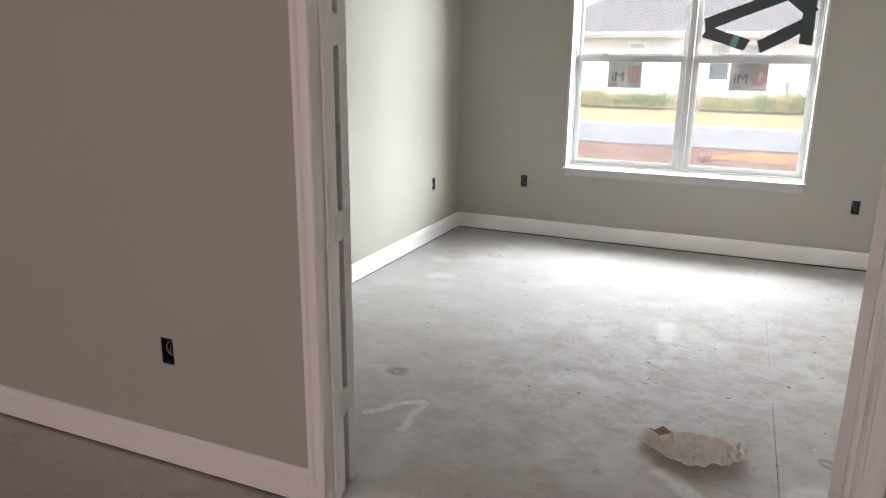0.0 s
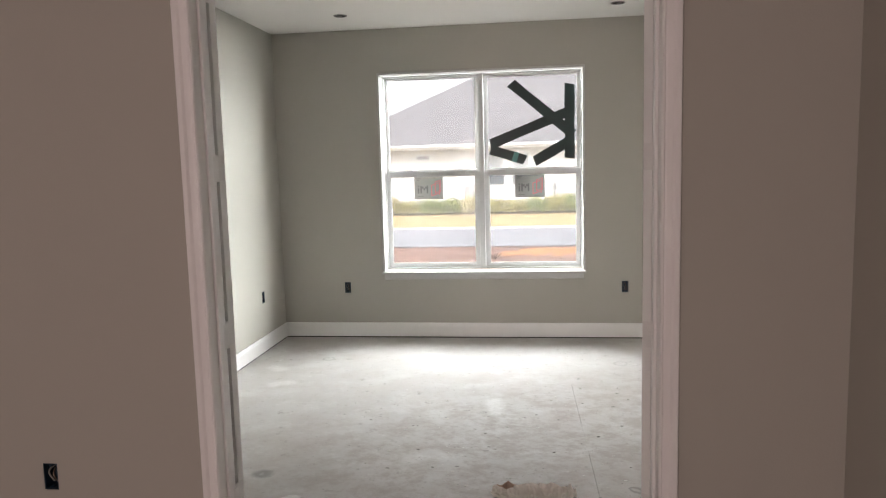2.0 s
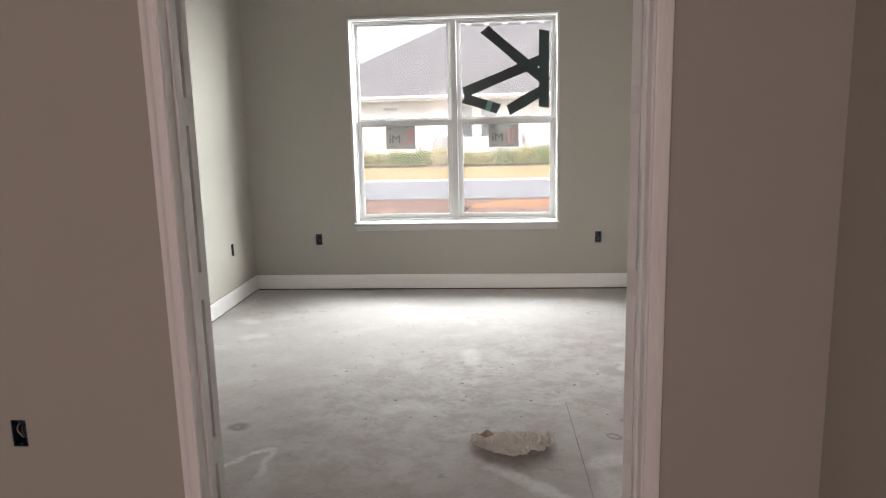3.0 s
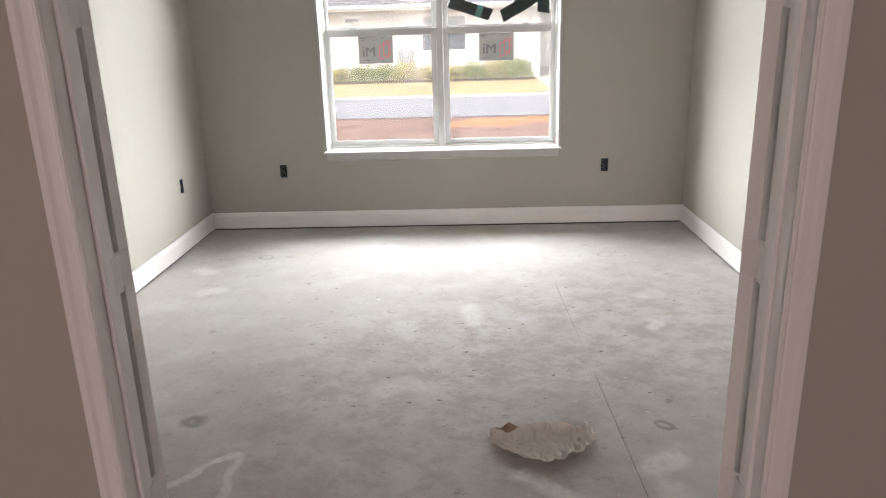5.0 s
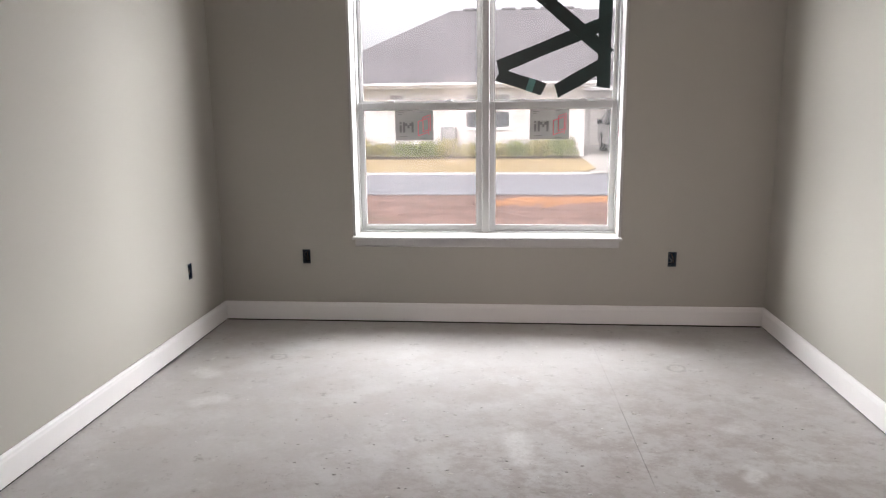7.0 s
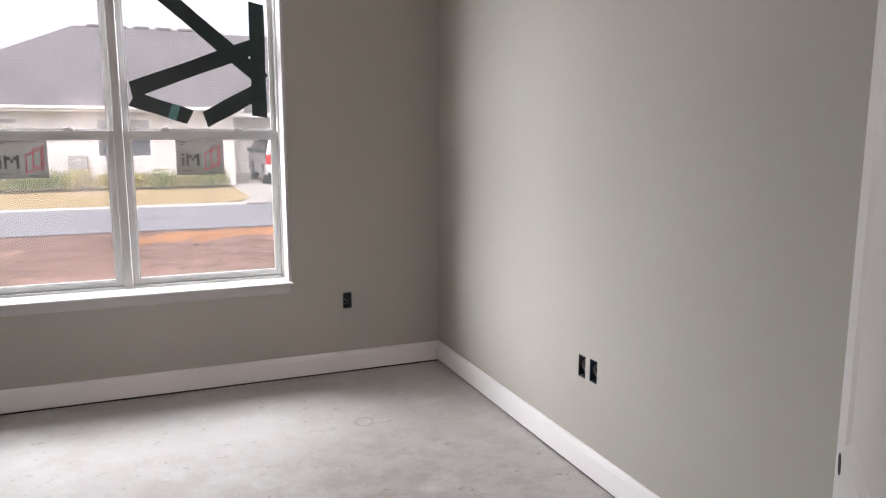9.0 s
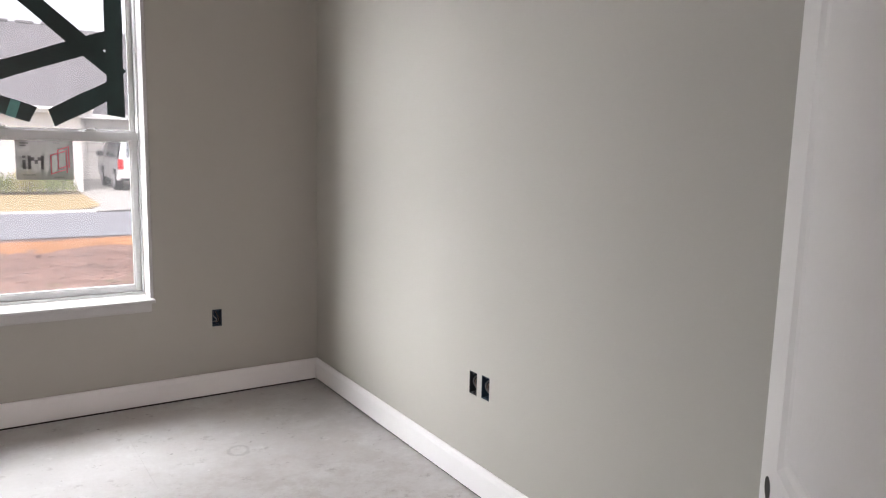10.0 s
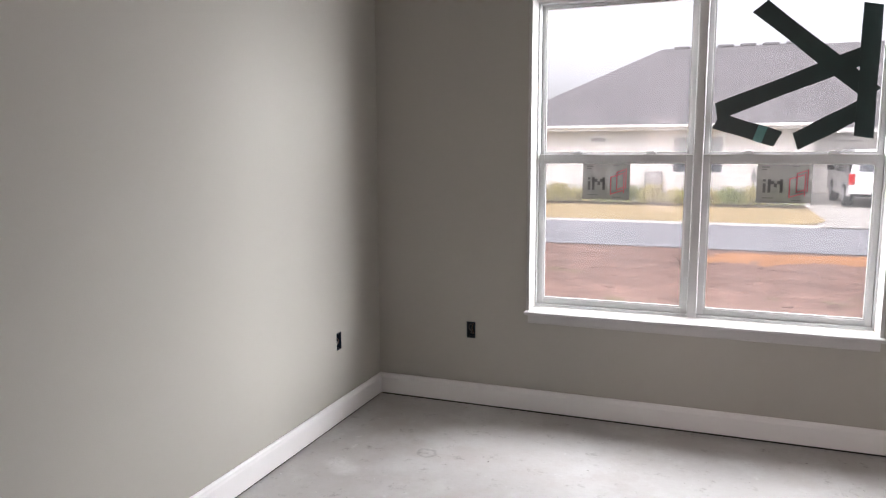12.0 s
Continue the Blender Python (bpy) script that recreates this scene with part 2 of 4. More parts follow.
    lay((0.16, 0.13, 0.115), soft(speck.outputs[0], 0.24, 0.31), 0.7)
    lay((0.80, 0.79, 0.77), soft(noise_(31, 3, 0.6).outputs[0], 0.235, 0.29), 0.8)
    chalk = (0.82, 0.81, 0.80)
    grain = soft(noise_(38, 4, 0.7).outputs[0], 0.62, 0.30)
    for a, c, w, f, s in FLOOR_STROKES:
        amount = stroke(a, c, w, f)
        lay(chalk, math_("MULTIPLY", amount, math_("ADD", math_("MULTIPLY", grain, 0.5), 0.5)), s)
    for c, r, w, s in FLOOR_RINGS:
        lay((0.13, 0.12, 0.115), ring(c, r, w), s)
    l.new(col, b.inputs["Base Color"])
    rg = n.new("ShaderNodeMapRange")
    rg.inputs["To Min"].default_value, rg.inputs["To Max"].default_value = 0.42, 0.75
    l.new(noise_(3.1, 5).outputs[0], rg.inputs["Value"])
    l.new(rg.outputs[0], b.inputs["Roughness"])
    return m


# chalky marks on the slab: from, to, half width, softness, strength
FLOOR_STROKES = (
    ((0.98, 3.64), (1.09, 3.79), 0.015, 0.6, 0.75), ((1.09, 3.79), (1.15, 3.825), 0.020, 0.6, 0.8),
    ((1.165, 3.80), (1.168, 3.56), 0.016, 0.6, 0.75),
    ((2.19, 3.68), (2.48, 3.44), 0.034, 0.6, 0.8), ((2.40, 3.50), (2.63, 3.20), 0.040, 0.7, 0.7),
    ((2.66, 3.73), (2.74, 3.76), 0.055, 0.5, 0.65),
    ((1.30, 3.11), (2.60, 3.12), 0.05, 0.9, 0.55), ((1.20, 3.25), (1.22, 3.50), 0.06, 0.9, 0.35),
    ((2.05, 5.05), (2.02, 5.25), 0.05, 0.8, 0.6), ((1.66, 4.30), (1.80, 4.34), 0.05, 0.9, 0.4),
    ((0.25, 6.0), (0.33, 5.95), 0.05, 0.8, 0.5), ((0.42, 5.55), (0.5, 5.6), 0.05, 0.8, 0.5),
    ((2.95, 4.95), (3.0, 5.0), 0.035, 0.6, 0.6), ((3.0, 5.4), (3.1, 5.45), 0.05, 0.8, 0.4),
    ((1.25, 3.07), (1.75, 3.10), 0.025, 0.7, 0.8), ((1.7, 3.09), (2.35, 3.12), 0.035, 0.7, 0.9), ((2.2, 3.06), (2.6, 3.10), 0.02, 0.8, 0.7), ((1.15, 2.92), (1.35, 3.05), 0.07, 0.9, 0.5), ((2.66, 3.25), (2.68, 3.6), 0.05, 0.9, 0.6),
)
FLOOR_RINGS = (((0.90, 4.06), 0.03, 0.035, 0.36), ((2.77, 4.0), 0.022, 0.014, 0.5), ((2.944, 6.19), 0.045, 0.014, 0.22),
               ((0.62, 6.25), 0.045, 0.013, 0.25), ((0.9, 4.06), 0.02, 0.03, 0.3), ((2.84, 4.187), 0.008, 0.014, 0.4))
FLOOR = floor_material()

# ---- mesh helpers ----


def link_mesh(name, bm, material, parent=None, label="", smooth=False):
    me = bpy.data.meshes.new(name)
    bm.normal_update()
    bm.to_mesh(me)
    bm.free()
    for mm in material if isinstance(material, (list, tuple)) else (material,):
        me.materials.append(mm)
    if smooth:
        for p in me.polygons:
            p.use_smooth = True
    ob = new(name, me)
    if parent:
        ob.parent = parent
    if label:
        tagged(ob, label)
    return ob


def part(name, bm, material, parent, label="", smooth=False):
    return link_mesh(name, bm, material, parent, label, smooth)


def thing(name, label, category, at=(0, 0, 0), group="", kind=""):
    ob = new(name)
    ob.location = at
    ob.empty_display_size = 0.05
    return tagged(ob, label, category, group, kind)


def add_box(bm, x0, x1, y0, y1, z0, z1, bevel=0.0, m=None):
    r = bmesh.ops.create_cube(bm, size=1.0, matrix=Matrix.Translation(((x0 + x1) / 2, (y0 + y1) / 2, (z0 + z1) / 2))
                              @ Matrix.Diagonal((x1 - x0, y1 - y0, z1 - z0, 1)))
    vs = r["verts"]
    if bevel:
        es = {e for v in vs for e in v.link_edges}
        rr = bmesh.ops.bevel(bm, geom=list(es), offset=bevel, segments=1, affect="EDGES", clamp_overlap=True)
        vs = list({v for f in rr["faces"] for v in f.verts} | {v for v in vs if v.is_valid})
    if m is not None:
        bmesh.ops.transform(bm, matrix=m, verts=vs)
    return vs


def boxes(*rows, bevel=0.0):
    bm = bmesh.new()
    for r in rows:
        add_box(bm, *r, bevel=bevel)
    return bm


def add_cyl(bm, r, length, m, segs=16, r2=None):
    bmesh.ops.create_cone(bm, cap_ends=True, segments=segs, radius1=r, radius2=r if r2 is None else r2, depth=length, matrix=m)


def extrude_profile(bm, profile, along, start, end, out, up=(0, 0, 1)):
    """Sweeps a closed profile of (out, up) pairs in a straight line; along is the unit direction."""
    o, u, a = Vector(out), Vector(up), Vector(along)
    rings = []
    for s in (start, end):
        rings.append([bm.verts.new(a * s + o * p[0] + u * p[1]) for p in profile])
    k = len(profile)
    for i in range(k):
        bm.faces.new((rings[0][i], rings[0][(i + 1) % k], rings[1][(i + 1) % k], rings[1][i]))
    bm.faces.new(rings[0][::-1])
    bm.faces.new(rings[1])
    bmesh.ops.recalc_face_normals(bm, faces=bm.faces)


def wall_mesh(axis, p0, p1, u0, u1, z0, z1, holes=()):
    """A wall between the planes p0 and p1 of an axis, with rectangular holes (u0, u1, z0, z1, through)."""
    us = sorted({u0, u1, *(h[0] for h in holes), *(h[1] for h in holes)})
    zs = sorted({z0, z1, *(h[2] for h in holes), *(h[3] for h in holes)})
    bm = bmesh.new()
    cache = {}

    def v(p, u, z):
        key = (p, u, z)
        if key not in cache:
            cache[key] = bm.verts.new((u, p, z) if axis == "y" else (p, u, z))
        return cache[key]

    def is_hole(i, j):
        if not (0 <= i < len(us) - 1 and 0 <= j < len(zs) - 1):
            return True
        cu, cz = (us[i] + us[i + 1]) / 2, (zs[j] + zs[j + 1]) / 2
        return any(h[0] < cu < h[1] and h[2] < cz < h[3] for h in holes)

    for i in range(len(us) - 1):
        for j in range(len(zs) - 1):
            if is_hole(i, j):
                continue
            a, b, c, d = us[i], us[i + 1], zs[j], zs[j + 1]
            for p in (p0, p1):
                bm.faces.new((v(p, a, c), v(p, b, c), v(p, b, d), v(p, a, d)))
            for di, dj, q in ((-1, 0, ((a, c), (a, d))), (1, 0, ((b, c), (b, d))), (0, -1, ((a, c), (b, c))), (0, 1, ((a, d), (b, d)))):
                if is_hole(i + di, j + dj):
                    (ua, za), (ub, zb) = q
                    bm.faces.new((v(p0, ua, za), v(p0, ub, zb), v(p1, ub, zb), v(p1, ua, za)))
    bmesh.ops.recalc_face_normals(bm, faces=bm.faces)
    return bm


# ---- plan ----
XL, XR = 0.0, 3.686          # room side walls
YW = 7.0                     # window wall, room face
YH, YD = 2.980, 3.096          # door wall: hall face, room face
CEILZ = 2.74
HX0, HX1, HY0 = -2.6, 3.262, -4.0
RX1 = XR + 0.12              # outer face of the room's east wall
GROUND = -0.45
WX, WZ0, WZ1, WHALF = 1.836, 0.607, 2.345, 0.88
DX0, DX1, DTOP = 1.194, 2.691, 2.44
BH, BW = 0.10, 0.056         # device box opening
BOXES = {"window": [(0.602, 0.461), (3.074, 0.459)], "left": [(6.479, 0.468)], "right": [(5.312, 0.478), (5.224, 0.482)], "hall": [(0.545, 0.459)]}


def hole(c, z):
    return (c - BW / 2, c + BW / 2, z - BH / 2, z + BH / 2)


# ---- large structure ----
def structure(name, bm, material, label, category):
    return tagged(link_mesh(name, bm, material), label, category, "", "structure")


structure("wall_north", wall_mesh("y", YW, YW + 0.24, XL - 0.12, XR + 0.12, GROUND, CEILZ,
          [(WX - WHALF - 0.02, WX + WHALF + 0.02, WZ0 - 0.02, WZ1 + 0.02)] + [hole(*b) for b in BOXES["window"]]),
          WALL, "greige painted wall pierced by the double window", "wall")
structure("wall_west", wall_mesh("x", XL - 0.12, XL, YD + 0.001, YW - 0.001, -0.2, CEILZ, [hole(*b) for b in BOXES["left"]]),
          WALL, "greige painted side wall with an open outlet box", "wall")
structure("wall_east", wall_mesh("x", XR, XR + 0.12, YD + 0.001, YW - 0.001, -0.2, CEILZ, [hole(*b) for b in BOXES["right"]]),
          WALL, "greige painted side wall with two open outlet boxes", "wall")
structure("wall_south", wall_mesh("y", YH, YD, HX0, RX1, -0.2, CEILZ, [(DX0 - 0.02, DX1 + 0.02, -0.3, DTOP + 0.02)] + [hole(*b) for b in BOXES["hall"]]),
          WALL, "greige painted wall with the double doorway", "wall")
structure("wall_hall_west", wall_mesh("x", HX0 - 0.12, HX0, HY0, YD, -0.2, CEILZ), WALL, "greige painted hall wall", "wall")
structure("wall_hall_east", wall_mesh("x", HX1, HX1 + 0.12, HY0, YH - 0.001, -0.2, CEILZ), WALL, "greige painted hall wall", "wall")
structure("wall_hall_south", wall_mesh("y", HY0 - 0.12, HY0, HX0 - 0.12, HX1 + 0.12, -0.2, CEILZ), WALL, "greige painted hall wall behind the walker", "wall")
structure("ceiling", boxes((HX0 - 0.12, RX1, HY0 - 0.12, YW + 0.24, CEILZ + 0.002, CEILZ + 0.15)), CEIL, "flat white painted ceiling", "ceiling")

# the slab in bays, parted by saw-cut joints
floor = tagged(new("floor"), "bare dusty concrete slab with saw-cut joints", "floor", "", "structure")
J = 0.0015


def bay(pts):
    bm = bmesh.new()
    top = [bm.verts.new((x, y, 0)) for x, y in pts]
    low = [bm.verts.new((x, y, -0.16)) for x, y in pts]
    bm.faces.new(top)
    bm.faces.new(low[::-1])
    k = len(pts)
    for i in range(k):
        bm.faces.new((top[i], low[i], low[(i + 1) % k], top[(i + 1) % k]))
    bmesh.ops.recalc_face_normals(bm, faces=bm.faces)
    part("slab", bm, FLOOR, floor)


JY0, JY1 = 3.181, 3.207
jx = lambda y: 2.612 - 0.0265 * (y - 3.0)
bay([(HX0, HY0), (RX1, HY0), (RX1, JY1 - J), (HX0, JY0 - J)])
bay([(XL - 0.1, JY0 + J), (jx(3.2) - J, JY1 - 0.012 + J), (jx(YW) - J * 0.2, YW + 0.1), (XL - 0.1, YW + 0.1)])
bay([(jx(3.2) + J, JY1 - 0.010 + J), (XR + 0.1, JY1 + J), (XR + 0.1, YW + 0.1), (jx(YW) + J * 0.2, YW + 0.1)])
# stretches of the joint filled level with cement dust
for ya, yb in ((4.42, 4.88), (5.60, 6.90)):
    bm = bmesh.new()
    bm.faces.new([bm.verts.new((x, y, -0.0006)) for x, y in ((jx(ya) - 0.003, ya), (jx(ya) + 0.003, ya), (jx(yb) + 0.003, yb), (jx(yb) - 0.003, yb))])
    part("joint_dust", bm, FLOOR, floor)
part("slab_base", boxes((HX0, RX1, HY0, YD + 0.3, GROUND, -0.161), (XL - 0.1, XR + 0.1, YD + 0.31, YW + 0.1, GROUND, -0.161)), GAP_SHADE, floor)

# baseboards, held a little off the slab
BASE = [(0, 0.012), (0.013, 0.012), (0.0135, 0.108), (0.011, 0.118), (0.0105, 0.126), (0.006, 0.136), (0, 0.138)]


def baseboard(along, origin, start, end, out):
    bm = bmesh.new()
    extrude_profile(bm, BASE, along, start, end, out)
    bmesh.ops.translate(bm, vec=origin, verts=bm.verts)
    b = structure("baseboard", bm, TRIM, "white painted baseboard above a floor gap with painted shade", "baseboard")
    # near-black strip that paints the shade into the gap below the board
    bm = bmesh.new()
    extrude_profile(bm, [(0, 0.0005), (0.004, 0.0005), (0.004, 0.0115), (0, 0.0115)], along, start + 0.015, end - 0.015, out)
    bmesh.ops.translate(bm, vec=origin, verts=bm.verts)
    part("gap_shade_strip", bm, GAP_SHADE, b, "near-black strip painted as the shade in the floor gap")


baseboard((1, 0, 0), (0, YW - 0.001, 0), XL + 0.0005, XR - 0.0005, (0, -1, 0))
baseboard((0, 1, 0), (XL + 0.001, 0, 0), YD + 0.02, YW - 0.0145, (1, 0, 0))
baseboard((0, 1, 0), (XR - 0.001, 0, 0), YD + 0.02, YW - 0.0145, (-1, 0, 0))
CW = 0.061
baseboard((1, 0, 0), (0, YH + 0.001, 0), HX0, DX0 - CW - 0.002, (0, -1, 0))
baseboard((1, 0, 0), (0, YH + 0.001, 0), DX1 + CW + 0.002, HX1 - 0.0145, (0, -1, 0))
baseboard((0, 1, 0), (HX1 - 0.001, 0, 0), HY0 + 0.001, YH - 0.0005, (-1, 0, 0))
baseboard((1, 0, 0), (0, YD - 0.001, 0), XL + 0.02, DX0 - CW - 0.016, (0, 1, 0))
baseboard((1, 0, 0), (0, YD - 0.001, 0), DX1 + CW + 0.016, XR - 0.02, (0, 1, 0))

# ---- the double doorway ----
CASING = [(0, 0), (0.007, 0), (0.012, 0.004), (0.0125, 0.008), (0.009, 0.012), (0.0105, 0.018), (0.0115, 0.034), (0.0145, 0.038), (0.0175, 0.043), (0.018, 0.057), (0.015, CW - 0.001), (0, CW)]


def casing(y, side, back=0.0):
    """Moulded trim round the doorway on one face of the wall; its profile runs from the inner edge outwards."""
    o = (0, side, 0)
    for name, x, s in (("casing_leg", DX0 - back, -1), ("casing_leg", DX1 + back, 1)):
        bm = bmesh.new()
        extrude_profile(bm, CASING, (0, 0, 1), 0.0, DTOP, o, (s, 0, 0))
        bmesh.ops.translate(bm, vec=(x, y, 0), verts=bm.verts)
        part(name, bm, TRIM, door_frame)
    bm = bmesh.new()
    extrude_profile(bm, CASING, (1, 0, 0), DX0 - CW - back, DX1 + CW + back, o, (0, 0, 1))
    bmesh.ops.translate(bm, vec=(0, y, DTOP + 0.001), verts=bm.verts)
    part("casing_head", bm, TRIM, door_frame)


door_frame = tagged(new("door_frame"), "white painted double door frame with moulded casing", "door frame", "", "structure")
casing(YH, -1)
casing(YD, 1, 0.013)
JW = 0.018
part("jamb", boxes((DX0 - JW, DX0, YH - 0.004, YD + 0.004, 0, DTOP), bevel=0.0015), TRIM, door_frame)
part("jamb", boxes((DX1, DX1 + JW, YH - 0.004, YD + 0.004, 0, DTOP), bevel=0.0015), TRIM, door_frame)
part("head_jamb", boxes((DX0 - JW, DX1 + JW, YH - 0.004, YD + 0.004, DTOP + 0.001, DTOP + JW), bevel=0.0015), TRIM, door_frame)
YSTOP = YD + 0.004 - 0.040
STOPW = 0.036
part("door_stop", boxes((DX0, DX0 + 0.011, YSTOP - STOPW, YSTOP, 0.001, DTOP - 0.001), bevel=0.002), TRIM, door_frame)
part("door_stop", boxes((DX1 - 0.011, DX1, YSTOP - STOPW, YSTOP, 0.001, DTOP - 0.001), bevel=0.002), TRIM, door_frame)
part("door_stop", boxes((DX0 + 0.012, DX1 - 0.012, YSTOP - STOPW, YSTOP, DTOP - 0.012, DTOP), bevel=0.002), TRIM, door_frame)
HINGES = (0.337, 0.953, 1.555, 2.170)
LEAF_W, LEAF_T, LEAF_H = (DX1 - DX0) / 2 - 0.004, 0.035, DTOP - 0.012


def panel_face(bm, y, side, x0, x1, z0, z1):
    """Moulded frame and raised field of one recessed door panel, on the face at y."""
    steps = [(0.0, 0.0), (0.010, 0.007), (0.022, 0.010), (0.030, 0.010), (0.052, 0.003)]
    rings = []
    for inset, depth in steps:
        yy = y - side * depth
        rings.append([bm.verts.new(c) for c in ((x0 + inset, yy, z0 + inset), (x1 - inset, yy, z0 + inset), (x1 - inset, yy, z1 - inset), (x0 + inset, yy, z1 - inset))])
    for a, b in zip(rings, rings[1:]):
        for i in range(4):
            bm.faces.new((a[i], a[(i + 1) % 4], b[(i + 1) % 4], b[i]))
    bm.faces.new(rings[-1])


def door_leaf(name, sgn, angle, label):
    """One leaf; its hinge pin is the origin. sgn: 1 hinged at its +x side, -1 at its -x side."""
    d = tagged(new(name), label, "door", "leaves of the double door", "")
    st, x0, x1 = 0.115, 0.003, LEAF_W
    panels = [(x0 + st, x1 - st, 0.24, 0.745), (x0 + st, x1 - st, 0.925, LEAF_H - 0.13)]
    us = sorted({x0, x1, x0 + st, x1 - st})
    zs = sorted({0.008, LEAF_H, *(p[2] for p in panels), *(p[3] for p in panels)})
    bm = bmesh.new()
    for y, side in ((-0.024, 1), (-0.024 - LEAF_T, -1)):
        for i in range(len(us) - 1):
            for j in range(len(zs) - 1):
                if any(p[0] <= us[i] < p[1] and p[2] <= zs[j] < p[3] for p in panels):
                    panel_face(bm, y, side, us[i], us[i + 1], zs[j], zs[j + 1])
                else:
                    bm.faces.new([bm.verts.new(c) for c in ((us[i], y, zs[j]), (us[i + 1], y, zs[j]), (us[i + 1], y, zs[j + 1]), (us[i], y, zs[j + 1]))])
    ya, yb = -0.024, -0.024 - LEAF_T
    for q in (((x0, ya, zs[0]), (x0, yb, zs[0]), (x0, yb, LEAF_H), (x0, ya, LEAF_H)), ((x1, ya, zs[0]), (x1, yb, zs[0]), (x1, yb, LEAF_H), (x1, ya, LEAF_H)),
              ((x0, ya, zs[0]), (x1, ya, zs[0]), (x1, yb, zs[0]), (x0, yb, zs[0])), ((x0, ya, LEAF_H), (x1, ya, LEAF_H), (x1, yb, LEAF_H), (x0, yb, LEAF_H))):
        bm.faces.new([bm.verts.new(c) for c in q])
    bmesh.ops.remove_doubles(bm, verts=bm.verts, dist=1e-5)
    bmesh.ops.scale(bm, vec=(-sgn, 1, 1), verts=bm.verts)
    bmesh.ops.recalc_face_normals(bm, faces=bm.faces)
    slab = part("leaf", bm, DOORP, d)
    # flat near-black pieces paint the shade of the bores and the latch mortise
    for side, y in ((1, -0.0235), (-1, -0.0245 - LEAF_T)):
        bm = bmesh.new()
        add_cyl(bm, 0.021, 0.001, Matrix.Translation((-sgn * (LEAF_W - 0.062), y, 0.868)) @ pose(0, 0, 0, 90), 24)
        part("lock_bore_shade", bm, GAP_SHADE, slab, "flat dark disc as the shade in an empty lock bore")
    bm = boxes((-sgn * (LEAF_W + 0.0002) - 0.0004, -sgn * (LEAF_W + 0.0002) + 0.0004, -0.053, -0.030, 0.839, 0.897))
    part("latch_mortise_shade", bm, GAP_SHADE, slab, "flat dark plate as the shade in the latch mortise")
    for z in HINGES:
        bm = bmesh.new()
        add_cyl(bm, 0.0065, 0.09, Matrix.Translation((0, 0.004, z)), 12)
        add_cyl(bm, 0.0045, 0.104, Matrix.Translation((0, 0.004, z)), 8)
        add_box(bm, *sorted((-sgn * 0.0010, -sgn * 0.0028)), -0.056, 0.004, z - 0.045, z + 0.045)
        part("hinge", bm, HINGE, d, "white painted butt hinge")
    d.matrix_world = pose(DX1 + 0.013 if sgn > 0 else DX0 - 0.009, YD + 0.020, 0.004, 0, 0, angle)
    return d


door_leaf("door_leaf", 1, -136, "white moulded door leaf swung wide open into the room")
door_leaf("door_leaf", -1, 169, "white moulded door leaf swung back toward the side wall")
for x, s in ((DX0, 1), (DX1, -1)):
    for z in HINGES:
        part("hinge_plate", boxes((*sorted((x, x + s * 0.002)), YD - 0.034, YD + 0.022, z - 0.045, z + 0.045)), HINGE, door_frame)

# ---- the window ----
window = tagged(new("window_1"), "white double-hung twin window with painted stool and apron", "window", "", "structure")
X0, X1 = WX - WHALF, WX + WHALF
part("lining", boxes((X0 - 0.018, X0, YW - 0.004, YW + 0.125, WZ0, WZ1), (X1, X1 + 0.018, YW - 0.004, YW + 0.125, WZ0, WZ1),
                     (X0 - 0.018, X1 + 0.018, YW - 0.004, YW + 0.125, WZ1 + 0.0005, WZ1 + 0.018), bevel=0.0015), PRIMER, window)
bm = bmesh.new()
add_box(bm, X0 - 0.024, X1 + 0.024, YW - 0.042, YW - 0.001, WZ0 - 0.021, WZ0 - 0.001, bevel=0.005)
add_box(bm, X0 - 0.017, X1 + 0.017, YW, YW + 0.124, WZ0 - 0.019, WZ0 - 0.002)
part("window_sill", bm, PRIMER, window)
bm = bmesh.new()
extrude_profile(bm, [(0, 0), (0.010, 0.004), (0.013, 0.012), (0.013, 0.046), (0.009, 0.052), (0, 0.052)], (1, 0, 0), X0 - 0.005, X1 + 0.005, (0, -1, 0))
bmesh.ops.translate(bm, vec=(0, YW - 0.001, WZ0 - 0.0735), verts=bm.verts)
part("apron", bm, PRIMER, window, "unevenly primed apron board")
FY0, FY1 = YW + 0.126, YW + 0.236
part("window_frame", boxes((X0, X0 + 0.011, FY0, FY1, WZ0, WZ1), (X1 - 0.011, X1, FY0, FY1, WZ0, WZ1), (X0 + 0.011, X1 - 0.011, FY0, FY1, WZ1 - 0.014, WZ1),
                           (X0 + 0.011, X1 - 0.011, FY0, FY1, WZ0, WZ0 + 0.016), bevel=0.002), VINYL, window)
part("mullion", boxes((WX - 0.024, WX + 0.024, FY0 - 0.008, FY1, WZ0 + 0.001, WZ1 - 0.001), bevel=0.003), VINYL, window)
RAIL0, RAIL1 = 1.453, 1.502


